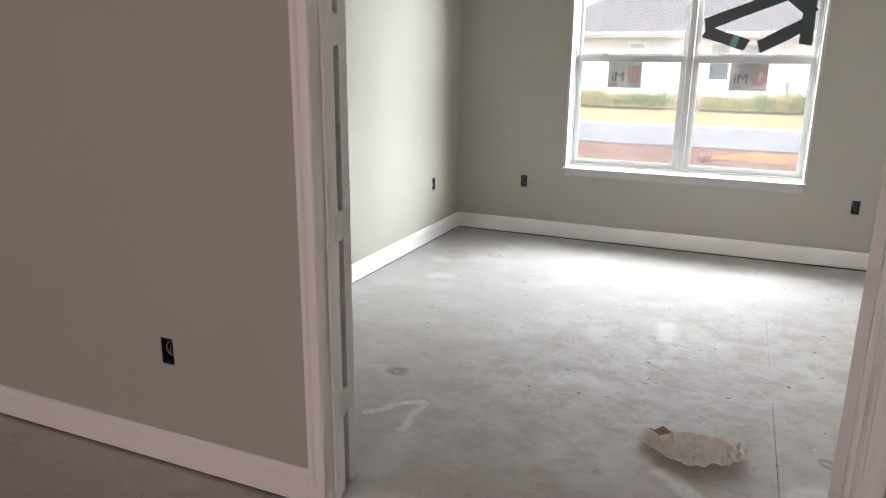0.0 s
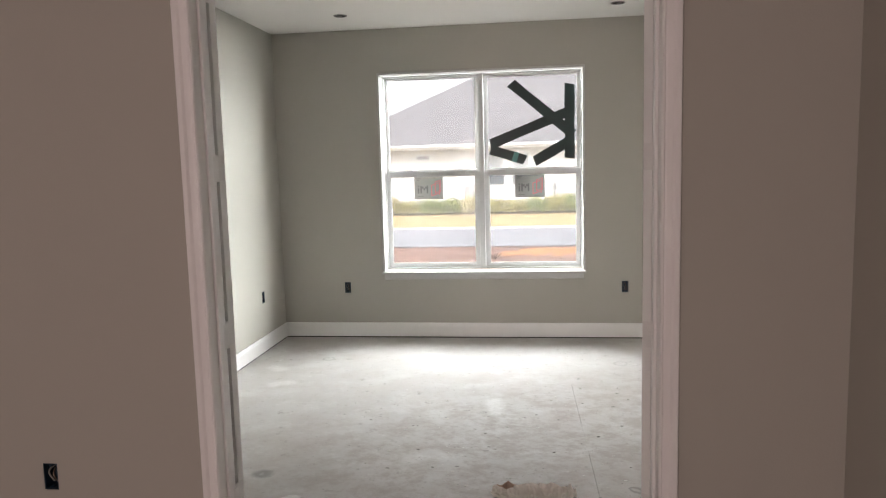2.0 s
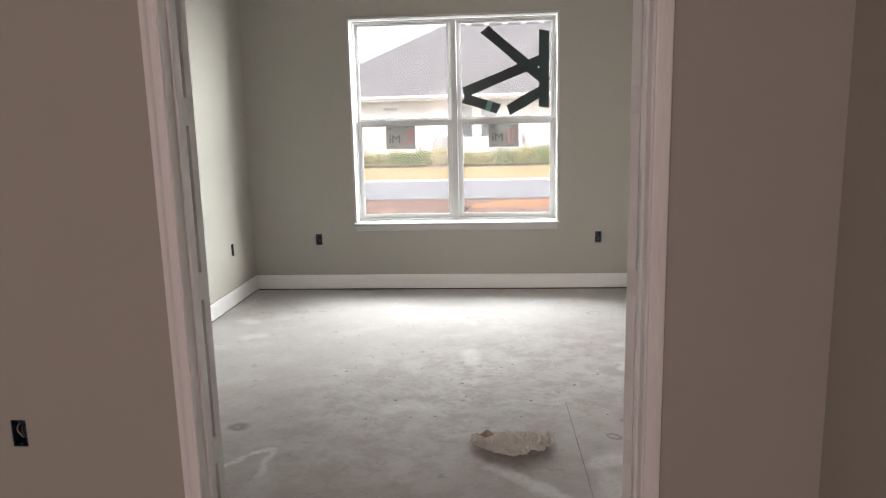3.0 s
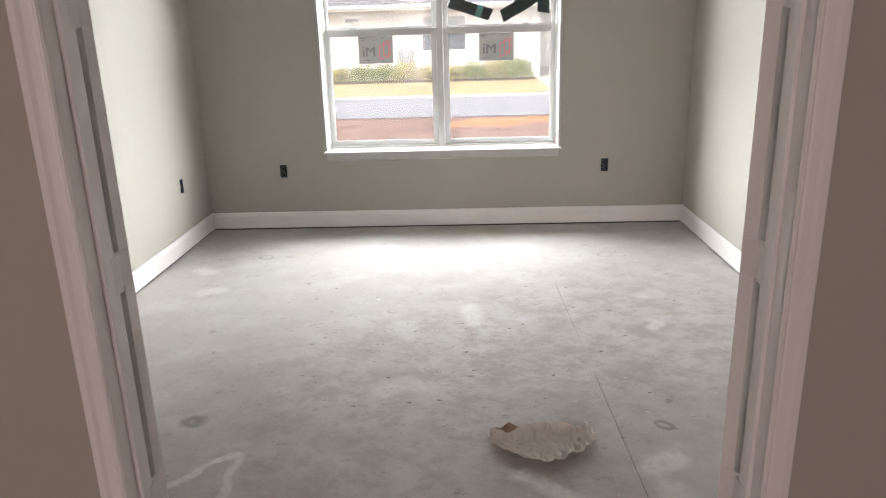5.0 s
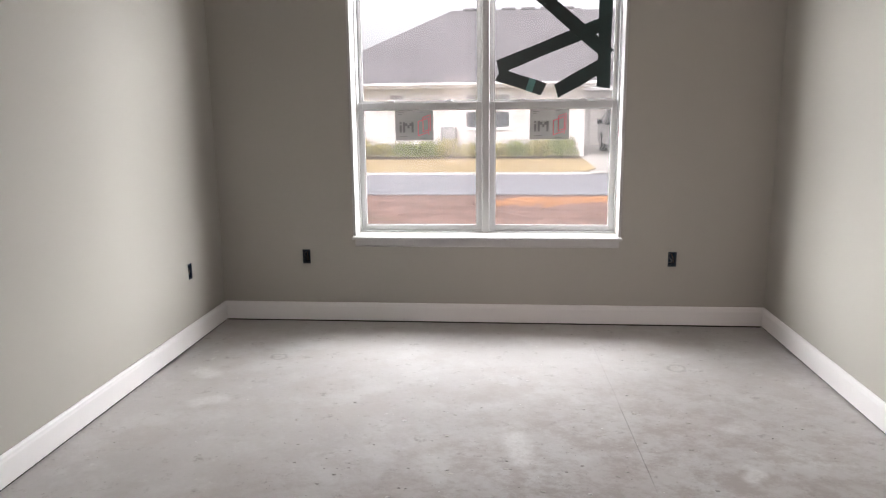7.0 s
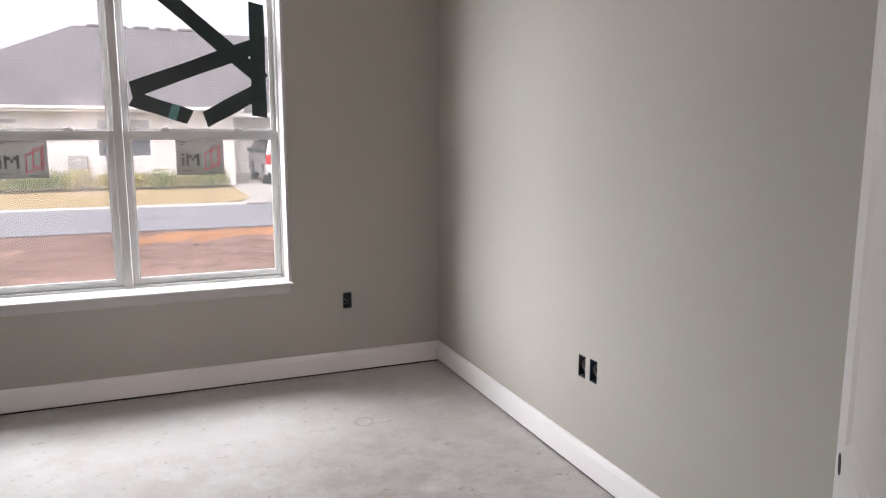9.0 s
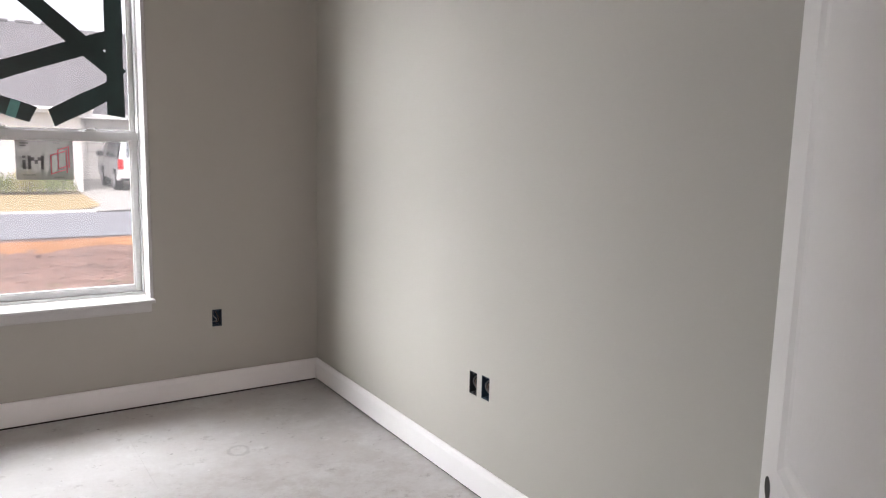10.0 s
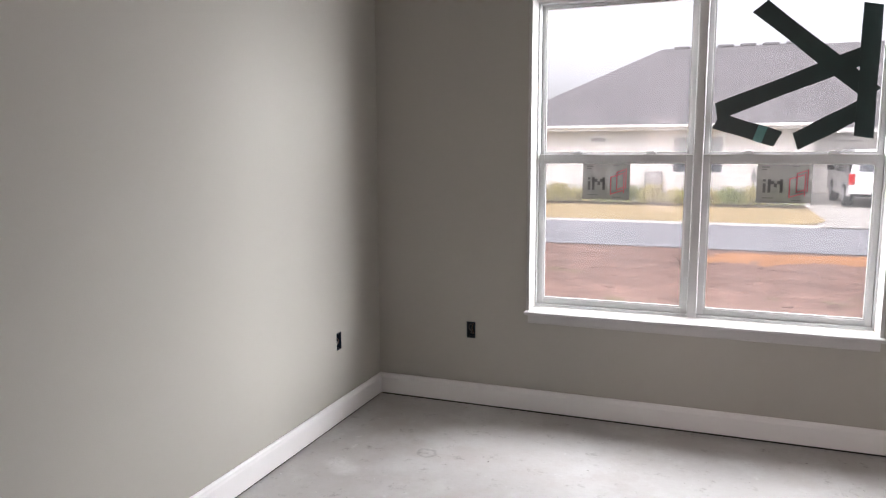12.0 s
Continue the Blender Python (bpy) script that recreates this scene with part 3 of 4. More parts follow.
def sash(x0, x1, gx0, gx1, z0, z1, gz0, gz1, yc, thick):
    bm = boxes((x0, gx0, yc - thick / 2, yc + thick / 2, z0, z1), (gx1, x1, yc - thick / 2, yc + thick / 2, z0, z1),
               (gx0, gx1, yc - thick / 2, yc + thick / 2, z0, gz0), (gx0, gx1, yc - thick / 2, yc + thick / 2, gz1, z1), bevel=0.0025)
    b = 0.007
    for r in ((gx0, gx0 + b, gz0, gz1), (gx1 - b, gx1, gz0, gz1), (gx0 + b, gx1 - b, gz0, gz0 + b), (gx0 + b, gx1 - b, gz1 - b, gz1)):
        add_box(bm, r[0], r[1], yc - thick / 2 + 0.006, yc + thick / 2 - 0.006, r[2], r[3])
    s = part("sash", bm, VINYL, window)
    p = part("pane", boxes((gx0 + 0.002, gx1 - 0.002, yc - 0.002, yc + 0.002, gz0 + 0.002, gz1 - 0.002)), GLASS, s, "tinted clear pane")
    p.visible_shadow = False
    return s


YLO, YUP = YW + 0.165, YW + 0.203
for s in (-1, 1):
    a, b = sorted((WX + s * 0.025, WX + s * 0.868))
    ga, gb = sorted((WX + s * 0.060, WX + s * 0.837))
    sash(a, b, ga, gb, WZ0 + 0.017, RAIL1 - 0.004, 0.655, RAIL0, YLO, 0.034)
    ga, gb = sorted((WX + s * 0.053, WX + s * 0.848))
    sash(a, b, ga, gb, RAIL0 + 0.004, WZ1 - 0.015, RAIL1, 2.318, YUP, 0.034)
    for dx in (-0.2, 0.2):
        xm = (a + b) / 2 + dx
        bm = boxes((xm - 0.028, xm + 0.028, YLO - 0.010, YLO + 0.012, RAIL1 - 0.004, RAIL1 + 0.007), bevel=0.003)
        add_cyl(bm, 0.010, 0.012, Matrix.Translation((xm + 0.008, YLO, RAIL1 + 0.008)), 12)
        add_box(bm, xm - 0.022, xm + 0.008, YLO - 0.014, YLO - 0.006, RAIL1 + 0.005, RAIL1 + 0.012, bevel=0.002)
        part("sash_lock", bm, VINYL, window)


# ---- tape and stickers on the panes ----
def tape_strip(a, b, width, lift, mats=(TAPE,), pale=None, bow=0.0):
    """A strip of wide tape pressed on the glass from a to b (x, z), with slightly ragged ends."""
    bm = bmesh.new()
    a, b = Vector((a[0], 0, a[1])), Vector((b[0], 0, b[1]))
    d = (b - a)
    side = Vector((-d.z, 0, d.x)).normalized()
    n = 14
    rows = []
    for i in range(n + 1):
        f = i / n
        c = a + d * f + side * (bow * math.sin(math.pi * f))
        w = width / 2 * (1 + 0.035 * math.sin(9 * f + a.x * 7))
        lean = (0.25 * (1 - f) if i == 0 else 0.2 * f if i == n else 0) * width * 0.4
        rows.append([bm.verts.new(c + side * w * s + d.normalized() * lean * s + Vector((0, y, 0))) for s, y in ((-1, 0), (1, 0), (1, -0.0008), (-1, -0.0008))])
    for i, (p, q) in enumerate(zip(rows, rows[1:])):
        for k in range(4):
            f = bm.faces.new((p[k], p[(k + 1) % 4], q[(k + 1) % 4], q[k]))
            if pale and pale[0] <= i / n < pale[1]:
                f.material_index = 1
    bm.faces.new(rows[0][::-1]), bm.faces.new(rows[-1])
    bmesh.ops.translate(bm, vec=(0, YUP - 0.003 - lift, 0), verts=bm.verts)
    bmesh.ops.recalc_face_normals(bm, faces=bm.faces)
    ob = link_mesh("tape_strip", bm, mats)
    return tagged(ob, "dark green wide tape strip stuck on the window pane", "tape", "tape strips on the window")


tape_strip((1.914, 1.722), (2.605, 1.990), 0.088, 0.000)
tape_strip((2.104, 2.254), (2.642, 1.795), 0.088, 0.0012)
# its teal stretch is a reflection put into the colour
tape_strip((1.918, 1.675), (2.222, 1.575), 0.086, 0.0012, (TAPE, TEAL_GLINT), (0.60, 0.72))
tape_strip((2.304, 1.561), (2.605, 1.728), 0.092, 0.0012)
tape_strip((2.616, 2.231), (2.614, 1.581), 0.086, 0.0026)


def sticker(x0, z1, label):
    s = thing("window_sticker", label, "sticker", (x0, YLO - 0.0032, z1), "maker's stickers on the panes")
    w, h = 0.262, 0.205
    part("film", boxes((0, w, -0.0006, 0, -h, 0)), FILM, s)
    y0, y1 = -0.0014, -0.0007
    for k, (xa, xb, za, zb) in enumerate(((0.030, 0.044, -0.152, -0.104), (0.030, 0.044, -0.094, -0.082), (0.054, 0.068, -0.152, -0.082), (0.068, 0.084, -0.108, -0.090),
                                          (0.084, 0.098, -0.124, -0.104), (0.098, 0.112, -0.108, -0.090), (0.112, 0.126, -0.152, -0.082))):
        part("dark_bar", boxes((xa, xb, y0, y1, za, zb)), INKK, s)
    tagged(part("small_print", boxes((0.022, 0.060, y0, y1, -0.022, -0.016), (0.022, 0.048, y0, y1, -0.034, -0.029), (0.030, 0.085, y0, y1, -0.182, -0.178), (0.17, 0.20, y0, y1, -0.018, -0.014),
                              (0.17, 0.215, y0, y1, -0.194, -0.190)), INKK, s), kind="stuff")
    bm = bmesh.new()
    k = 0.006
    for cx, wd, za, zb, sk in ((0.155, 0.072, -0.176, -0.074, 0.024), (0.188, 0.050, -0.150, -0.048, 0.018)):
        add_box(bm, cx, cx + k, y0, y1, za, zb - sk * 0.3)
        add_box(bm, cx + wd, cx + wd + k, y0, y1, za - 0.0 + sk * 0.3, zb + sk)
        for zz in (za, zb - sk * 0.3):
            add_box(bm, 0, wd, y0, y1, -k / 2, k / 2, m=Matrix.Translation((cx, 0, zz)) @ pose(0, 0, 0, 0, -math.degrees(math.atan2(sk, wd)), 0))
    part("red_emblem", bm, INKR, s)
    return s


sticker(1.218, 1.450, "grey printed window sticker on the lower pane")
sticker(2.130, 1.450, "grey printed window sticker on the lower pane")


# ---- open device boxes in the walls ----
def cable(pts, r):
    cu = bpy.data.curves.new("cable", "CURVE")
    cu.dimensions, cu.bevel_depth, cu.bevel_resolution = "3D", r, 1
    sp = cu.splines.new("BEZIER")
    sp.bezier_points.add(len(pts) - 1)
    for p, c in zip(sp.bezier_points, pts):
        p.co, p.handle_left_type, p.handle_right_type = c, "AUTO", "AUTO"
    tmp = bpy.data.objects.new("cable_tmp", cu)
    me = bpy.data.meshes.new_from_object(tmp)
    bpy.data.objects.remove(tmp)
    return me


def device_box(colour, label):
    """An open box set in a wall; the room lies toward -y, the wall's face is y = 0."""
    t = thing("outlet_box", label, "outlet box", group="open outlet boxes")
    w, h, d, k = BW / 2 - 0.001, BH / 2 - 0.001, 0.055, 0.003
    part("box_body", boxes((-w, w, d, d + k, -h, h), (-w, -w + k, 0.001, d, -h, h), (w - k, w, 0.001, d, -h, h), (-w + k, w - k, 0.001, d, h - k, h), (-w + k, w - k, 0.001, d, -h, -h + k)), colour, t)
    for z in (h - 0.012, -h + 0.006):
        part("screw_tab", boxes((-0.006, 0.006, 0.002, 0.020, z, z + 0.006), bevel=0.001), colour, t)
    for i, (m, r, x) in enumerate(((WIREW, 0.0035, -0.010), (WIREB, 0.0028, 0.008), (COPPER, 0.0015, 0.0))):
        me = cable([(x, 0.052, 0.030), (x - 0.008 + 0.006 * i, 0.018 - 0.004 * i, 0.012), (x + 0.010, 0.012 + 0.004 * i, -0.014 - 0.006 * i), (x - 0.004, 0.040, -0.030)], r)
        me.materials.append(m)
        ob = new("wire", me)
        ob.parent = t
    return t


blue = device_box(BOXBLUE, "open blue outlet box with bare wires in the wall")
blue.matrix_world = pose(BOXES["window"][0][0], YW, BOXES["window"][0][1])
copy_thing(blue, pose(BOXES["window"][1][0], YW, BOXES["window"][1][1]))
copy_thing(blue, pose(XL, BOXES["left"][0][0], BOXES["left"][0][1], 0, 0, 90))
copy_thing(blue, pose(XR, BOXES["right"][1][0], BOXES["right"][1][1], 0, 0, -90))
copy_thing(blue, pose(BOXES["hall"][0][0], YH, BOXES["hall"][0][1]))
dark = device_box(BOXGREY, "open dark outlet box with coiled wires in the wall")
dark.matrix_world = pose(XR, BOXES["right"][0][0], BOXES["right"][0][1], 0, 0, -90)


# ---- recessed ceiling lights ----
def can_light():
    t = thing("recessed_light", "unlit recessed ceiling light with a dark metal can", "ceiling light", group="recessed ceiling lights")
    bm = bmesh.new()
    prof = [(0.040, -0.001), (0.046, -0.006), (0.052, -0.006), (0.055, -0.001)]
    n = 28
    rings = [[bm.verts.new((r * math.cos(2 * math.pi * i / n), r * math.sin(2 * math.pi * i / n), z)) for i in range(n)] for r, z in prof]
    for a, b in zip(rings, rings[1:]):
        for i in range(n):
            bm.faces.new((a[i], a[(i + 1) % n], b[(i + 1) % n], b[i]))
    part("trim_ring", bm, CANTRIM, t)
    # a flat dark disc paints the shade of the can's inside
    bm = bmesh.new()
    add_cyl(bm, 0.041, 0.002, Matrix.Translation((0, 0, -0.002)), 28)
    part("can", bm, GAP_SHADE, t, "flat dark disc as the shade inside the can")
    bm = bmesh.new()
    add_box(bm, -0.030, 0.012, -0.006, 0.006, -0.014, -0.003, bevel=0.002)
    part("spring_clip", bm, CANTRIM, t)
    return t


can = can_light()
can.matrix_world = pose(0.797, 6.384, CEILZ + 0.001)
copy_thing(can, pose(2.947, 6.45, CEILZ + 0.001, 0, 0, 140))


# ---- crumpled paper and chips on the slab ----
def crumpled_paper():
    """A torn sheet lying like a shallow boat: raised near lip, dished middle, curled far rim, pinched tip, one corner folded."""
    bm = bmesh.new()
    nx, ny = 110, 64
    grid = []
    for j in range(ny + 1):
        row = []
        for i in range(nx + 1):
            u, w = i / nx * 2 - 1, j / ny
            pinch = 1 - 0.72 * max(0, -u) ** 2.2 - 0.35 * max(0, u) ** 4
            edge = 1 + 0.13 * noise.noise((u * 3.1, 7.7, 0)) + 0.06 * noise.noise((u * 9, 1.0, 0))
            front = -0.185 * (1 - 0.80 * abs(u) ** 2.2) * edge
            back = 0.058 * pinch * (1 + 0.18 * noise.noise((u * 4, 2.2, 0)))
            x = 0.197 * u + 0.010 * noise.noise((u * 3, w * 4, 1.7))
            y = front + (back - front) * w + 0.006 * noise.noise((u * 4, w * 4, 5.1))
            lip = 0.036 * max(0, 1 - w / 0.64) * (1 - 0.6 * abs(u) ** 3) * (0.85 + 0.5 * noise.noise((u * 2.2, 0, 3)))
            rim = 0.027 * max(0, (w - 0.76) / 0.24) ** 1.1 * (1 - 0.5 * abs(u) ** 3)
            fold = 0.022 * max(0, 1 - abs(u + 0.60) / 0.22) * max(0, (w - 0.55) / 0.45)
            ends = 0.008 * max(0, abs(u) - 0.72) / 0.28
            crease = 0.018 * abs(noise.noise((u * 2.6 + w, w * 3.0, 0.4))) + 0.018 * abs(noise.noise((u * 5.2, w * 4.0 + u, 2.4))) + 0.007 * abs(noise.noise((u * 11, w * 9, 7)))
            pleat = 0.022 * max(0, u - 0.50) * math.sin(u * 42 + w * 3)
            row.append(bm.verts.new((x, y, 0.003 + max(0, lip + rim + fold + ends + crease + pleat))))
        grid.append(row)
    for j in range(ny):
        for i in range(nx):
            f = bm.faces.new((grid[j][i], grid[j][i + 1], grid[j + 1][i + 1], grid[j + 1][i]))
            u, w = i / nx * 2 - 1, j / ny
            if w > 0.78 + 0.8 * abs(u + 0.64):
                f.material_index = 1
    bmesh.ops.solidify(bm, geom=bm.faces[:], thickness=0.0008)
    ob = link_mesh("crumpled_paper", bm, (PAPER, KRAFT))
    ob.matrix_world = pose(2.284, 3.895, 0.0012, 0, 0, 0)
    return tagged(ob, "crumpled white paper sheet with a brown folded back on the slab", "paper")


crumpled_paper()


def chips(count, seed, x0, x1, y0, y1, small, large):
    rnd = random.Random(seed)
    bm = bmesh.new()
    for _ in range(count):
        x, y = rnd.uniform(x0, x1), rnd.uniform(y0, y1)
        r = small * (large / small) ** (rnd.random() ** 2.5)
        k = rnd.randint(4, 6)
        turn, flat = rnd.uniform(0, 6.28), rnd.uniform(0.15, 0.45)
        top = []
        low = []
        for i in range(k):
            a = turn + 6.28 * i / k + rnd.uniform(-0.3, 0.3)
            rr = r * rnd.uniform(0.5, 1.1)
            px, py = x + rr * math.cos(a) * 1.5, y + rr * math.sin(a) * 0.8
            low.append(bm.verts.new((px, py, 0.0004)))
            top.append(bm.verts.new((x + (px - x) * 0.8, y + (py - y) * 0.8, 0.0004 + r * flat * rnd.uniform(0.6, 1.2))))
        bm.faces.new(top), bm.faces.new(low[::-1])
        for i in range(k):
            bm.faces.new((low[i], low[(i + 1) % k], top[(i + 1) % k], top[i]))
    bmesh.ops.recalc_face_normals(bm, faces=bm.faces)
    return bm


tagged(link_mesh("floor_debris", chips(42, 14, 1.5, 3.4, 4.1, 6.1, 0.004, 0.013), PLASTER), "white flakes of plaster fallen on the slab", "debris", "", "stuff")
tagged(link_mesh("floor_debris", chips(220, 3, 0.1, 3.55, 3.25, 6.85, 0.0018, 0.008), CHIP), "scattered plaster chips and dirt crumbs on the slab", "debris", "", "stuff")
tagged(link_mesh("floor_debris", chips(300, 8, 1.0, 2.9, 3.9, 5.6, 0.0025, 0.012), CHIP), "plaster chips and dirt crumbs strewn mid-floor", "debris", "", "stuff")


# ---- outside: ground, road and the house opposite ----
def sheet(name, x0, x1, y0, y1, z, material, label, category, nx=1, ny=1, rough=0.0, seed=0.0, fade=True):
    bm = bmesh.new()
    g = []
    for j in range(ny + 1):
        row = []
        for i in range(nx + 1):
            x, y = x0 + (x1 - x0) * i / nx, y0 + (y1 - y0) * j / ny
            zz = z
            if rough:
                edge = min(1, 4 * min(i / nx, 1 - i / nx, j / ny, 1 - j / ny)) if fade else 1
                zz += rough * edge * (noise.noise((x * 0.7, y * 0.7, seed)) + 0.6 * noise.noise((x * 2.1, y * 2.1, seed + 3)) + 0.35 * noise.noise((x * 5, y * 5, seed + 9)))
            row.append(bm.verts.new((x, y, zz)))
        g.append(row)
    for j in range(ny):
        for i in range(nx):
            bm.faces.new((g[j][i], g[j][i + 1], g[j + 1][i + 1], g[j + 1][i]))
    return structure(name, bm, material, label, category)


sheet("ground", -900, 900, -900, 900, GROUND - 0.06, EARTH, "bare earth reaching to the horizon", "ground")
sheet("yard_dirt", -22, 30, 7.3, 18.15, GROUND - 0.01, DIRT, "churned red-brown dirt yard before the house", "dirt", 420, 110, 0.08, 2.0)
clods = tagged(link_mesh("dirt_clods", chips(2600, 21, -9, 13, 8.2, 16.4, 0.012, 0.075), CLOD), "dark clods and ruts of churned dirt in the yard", "dirt", "", "stuff")
clods.matrix_world = pose(0, 0, GROUND - 0.012)
sheet("road", -120, 120, 18.15, 22.98, GROUND + 0.004, ROAD, "pale grey asphalt street", "road")


def bank(name, x0, x1, yc, half, top, material, label, seed):
    """A low uneven bank of clay along the street."""
    bm = bmesh.new()
    n, k = 150, 9
    rows = []
    for i in range(n + 1):
        f = i / n
        x = x0 + (x1 - x0) * f
        grow = min(1, f * 8, (1 - f) * 8)
        row = []
        for j in range(k + 1):
            v = j / k * 2 - 1
            wob = 0.25 * noise.noise((x * 0.5, seed, 0))
            h = top * grow * (1 - v * v) * (0.75 + 0.6 * noise.noise((x * 1.4, v * 1.5, seed)))
            row.append(bm.verts.new((x, yc + wob + v * half, GROUND - 0.03 + max(0, h))))
        rows.append(row)
    for a, b in zip(rows, rows[1:]):
        for j in range(k):
            bm.faces.new((a[j], a[j + 1], b[j + 1], b[j]))
    return structure(name, bm, material, label, "clay bank")


bank("clay_bank", 1.1, 20.0, 17.25, 0.80, 0.10, ORANGE, "low bank of orange clay beside the street", 1.0)
bank("dirt_bank", -18, 1.6, 17.15, 0.9, 0.09, DIRT, "low bank of brown dirt beside the street", 4.0)


def kerb(x0, x1):
    bm = bmesh.new()
    extrude_profile(bm, [(0, -0.1), (0, 0.010), (0.08, 0.014), (0.12, 0.045), (0.15, 0.055), (0.27, 0.055), (0.27, -0.1)], (1, 0, 0), x0, x1, (0, 1, 0))
    bmesh.ops.translate(bm, vec=(0, 22.96, GROUND), verts=bm.verts)
    structure("kerb", bm, CONC, "pale concrete kerb with a gutter", "kerb")


kerb(-120, 4.4)
kerb(13.0, 120)


def lawn():
    """Straw-coloured lawn whose corner rounds off at the driveway."""
    bm = bmesh.new()
    pts = [(-60, 23.22), (3.1, 23.22)]
    pts += [(3.1 + 1.6 * math.sin(a), 24.82 - 1.6 * math.cos(a)) for a in [math.pi / 2 * i / 8 for i in range(1, 9)]]
    pts += [(4.7, 28.45), (-60, 28.45)]
    top = [bm.verts.new((x, y, GROUND + 0.050 + 0.01 * (y - 23.22) / 5)) for x, y in pts]
    low = [bm.verts.new((x, y, GROUND - 0.1)) for x, y in pts]
    bm.faces.new(top)
    k = len(pts)
    for i in range(k):
        bm.faces.new((top[i], low[i], low[(i + 1) % k], top[(i + 1) % k]))
    bmesh.ops.recalc_face_normals(bm, faces=bm.faces)
    return structure("lawn", bm, LAWN, "dormant straw-yellow lawn strip", "lawn")


lawn()
sheet("driveway", 4.4, 13.0, 22.98, 38.2, GROUND + 0.03, CONC, "pale concrete driveway", "driveway")
sheet("planting_bed", -9, 4.7, 28.45, 30.3, GROUND + 0.07, EARTH, "bare planting bed along the house", "bed", 60, 8, 0.02, 5.0)


# the house opposite
HY, HZ0, EAVE = 30.2, GROUND, 2.17
house = thing("house", "cream lap-sided house with a grey hip roof across the street", "house")


def lap_wall(x0, x1, y, z0, z1):
    """Overlapping horizontal boards, each leaning out at its foot."""
    bm = bmesh.new()
    z = z0
    while z < z1:
        t = min(z + 0.165, z1)
        vs = [bm.verts.new(c) for c in ((x0, y - 0.022, z), (x1, y - 0.022, z), (x1, y - 0.004, t), (x0, y - 0.004, t), (x1, y - 0.004, z), (x0, y - 0.004, z))]
        bm.faces.new((vs[0], vs[1], vs[2], vs[3])), bm.faces.new((vs[5], vs[4], vs[1], vs[0]))
        z += 0.165
    add_box(bm, x0, x1, y, y + 0.2, z0, z1)
    return bm


part("wall", lap_wall(-6.0, 4.9, HY, HZ0, EAVE), SIDING, house)
part("side_wall", boxes((-6.0, -5.8, HY + 0.21, 41.0, HZ0, EAVE)), SIDING, house)
part("side_wall", boxes((4.7, 4.9, HY + 0.21, 41.0, HZ0, EAVE - 0.01)), SIDING, house)
WY = 38.0
part("garage_wall", lap_wall(4.95, 5.9, WY, HZ0, EAVE), SIDING, house)
part("garage_wall", lap_wall(11.1, 16.0, WY, HZ0, EAVE), SIDING, house)
part("garage_wall", boxes((5.91, 11.09, WY, WY + 0.2, 1.85, EAVE)), SIDING, house)
gd = part("garage_door", boxes((5.91, 11.09, WY + 0.12, WY + 0.18, HZ0, 1.84)), SIDING, house, "cream panelled garage door")
for r in range(4):
    for c in range(8):
        xx = 5.97 + c * 0.64
        part("door_panel", boxes((xx, xx + 0.56, WY + 0.095, WY + 0.13, HZ0 + 0.06 + r * 0.57, HZ0 + 0.53 + r * 0.57), bevel=0.02), SIDING, gd)
# main hip roof
EX0, EX1, EY0, EY1, EZ = -6.5, 16.5, HY - 0.5, 41.7, 2.34
RY, RZ, RX0, RX1 = 35.7, 5.69, -0.5, 10.5
XG = 5.2
bm = bmesh.new()
top = [(EX0, EY0, EZ), (XG, EY0, EZ), (XG, RY, RZ), (XG, EY1, EZ), (EX0, EY1, EZ), (RX0, RY, RZ)]
c = [bm.verts.new(p) for p in top]
d = [bm.verts.new((p[0], p[1], p[2] - 0.12)) for p in (top[0], top[1], top[3], top[4])]
for q in ((0, 1, 2, 5), (2, 3, 4, 5), (4, 0, 5)):
    bm.faces.new([c[i] for i in q])
bm.faces.new((c[0], d[0], d[1], c[1])), bm.faces.new((c[1], d[1], d[2], c[3], c[2])), bm.faces.new((c[3], d[2], d[3], c[4])), bm.faces.new((c[4], d[3], d[0], c[0]))
bm.faces.new(d[::-1])
bmesh.ops.recalc_face_normals(bm, faces=bm.faces)
roof = part("roof", bm, SHINGLE, house, "grey asphalt shingle hip roof")
bm = bmesh.new()
slope = math.atan2(RZ - EZ, RY - EY0)
for k in range(1, 34):
    f = k / 34
    y, z = EY0 + (RY - EY0) * f, EZ + (RZ - EZ) * f
    xa, xb = EX0 + (RX0 - EX0) * f, EX1 + (RX1 - EX1) * f
    xb = XG
    add_box(bm, xa + 0.1, xb - 0.1, -0.10, 0.10, 0.004, 0.016, m=Matrix.Translation((0, y, z)) @ pose(0, 0, 0, math.degrees(slope)))
part("shingle_courses", bm, SHINGLE, roof)
bm = bmesh.new()
for i in range(6):
    xx = RX0 + 0.5 + i * 0.85
    add_box(bm, xx, xx + 0.62, RY - 0.16, RY + 0.16, RZ - 0.05, RZ + 0.07, bevel=0.03)
part("ridge_cap", bm, SHINGLE, roof)
bm = bmesh.new()
c = [bm.verts.new(p) for p in ((5.22, WY - 0.55, EZ), (16.6, WY - 0.55, EZ), (16.6, 43.2, 6.55), (5.22, 43.2, 6.55), (5.22, 49.0, EZ), (16.6, 49.0, EZ))]
bm.faces.new((c[0], c[1], c[2], c[3])), bm.faces.new((c[3], c[2], c[5], c[4])), bm.faces.new((c[0], c[3], c[4])), bm.faces.new((c[1], c[5], c[2])), bm.faces.new((c[0], c[4], c[5], c[1]))
bmesh.ops.recalc_face_normals(bm, faces=bm.faces)
part("wing_roof", bm, SHINGLE, house, "grey asphalt shingle roof of the garage wing")
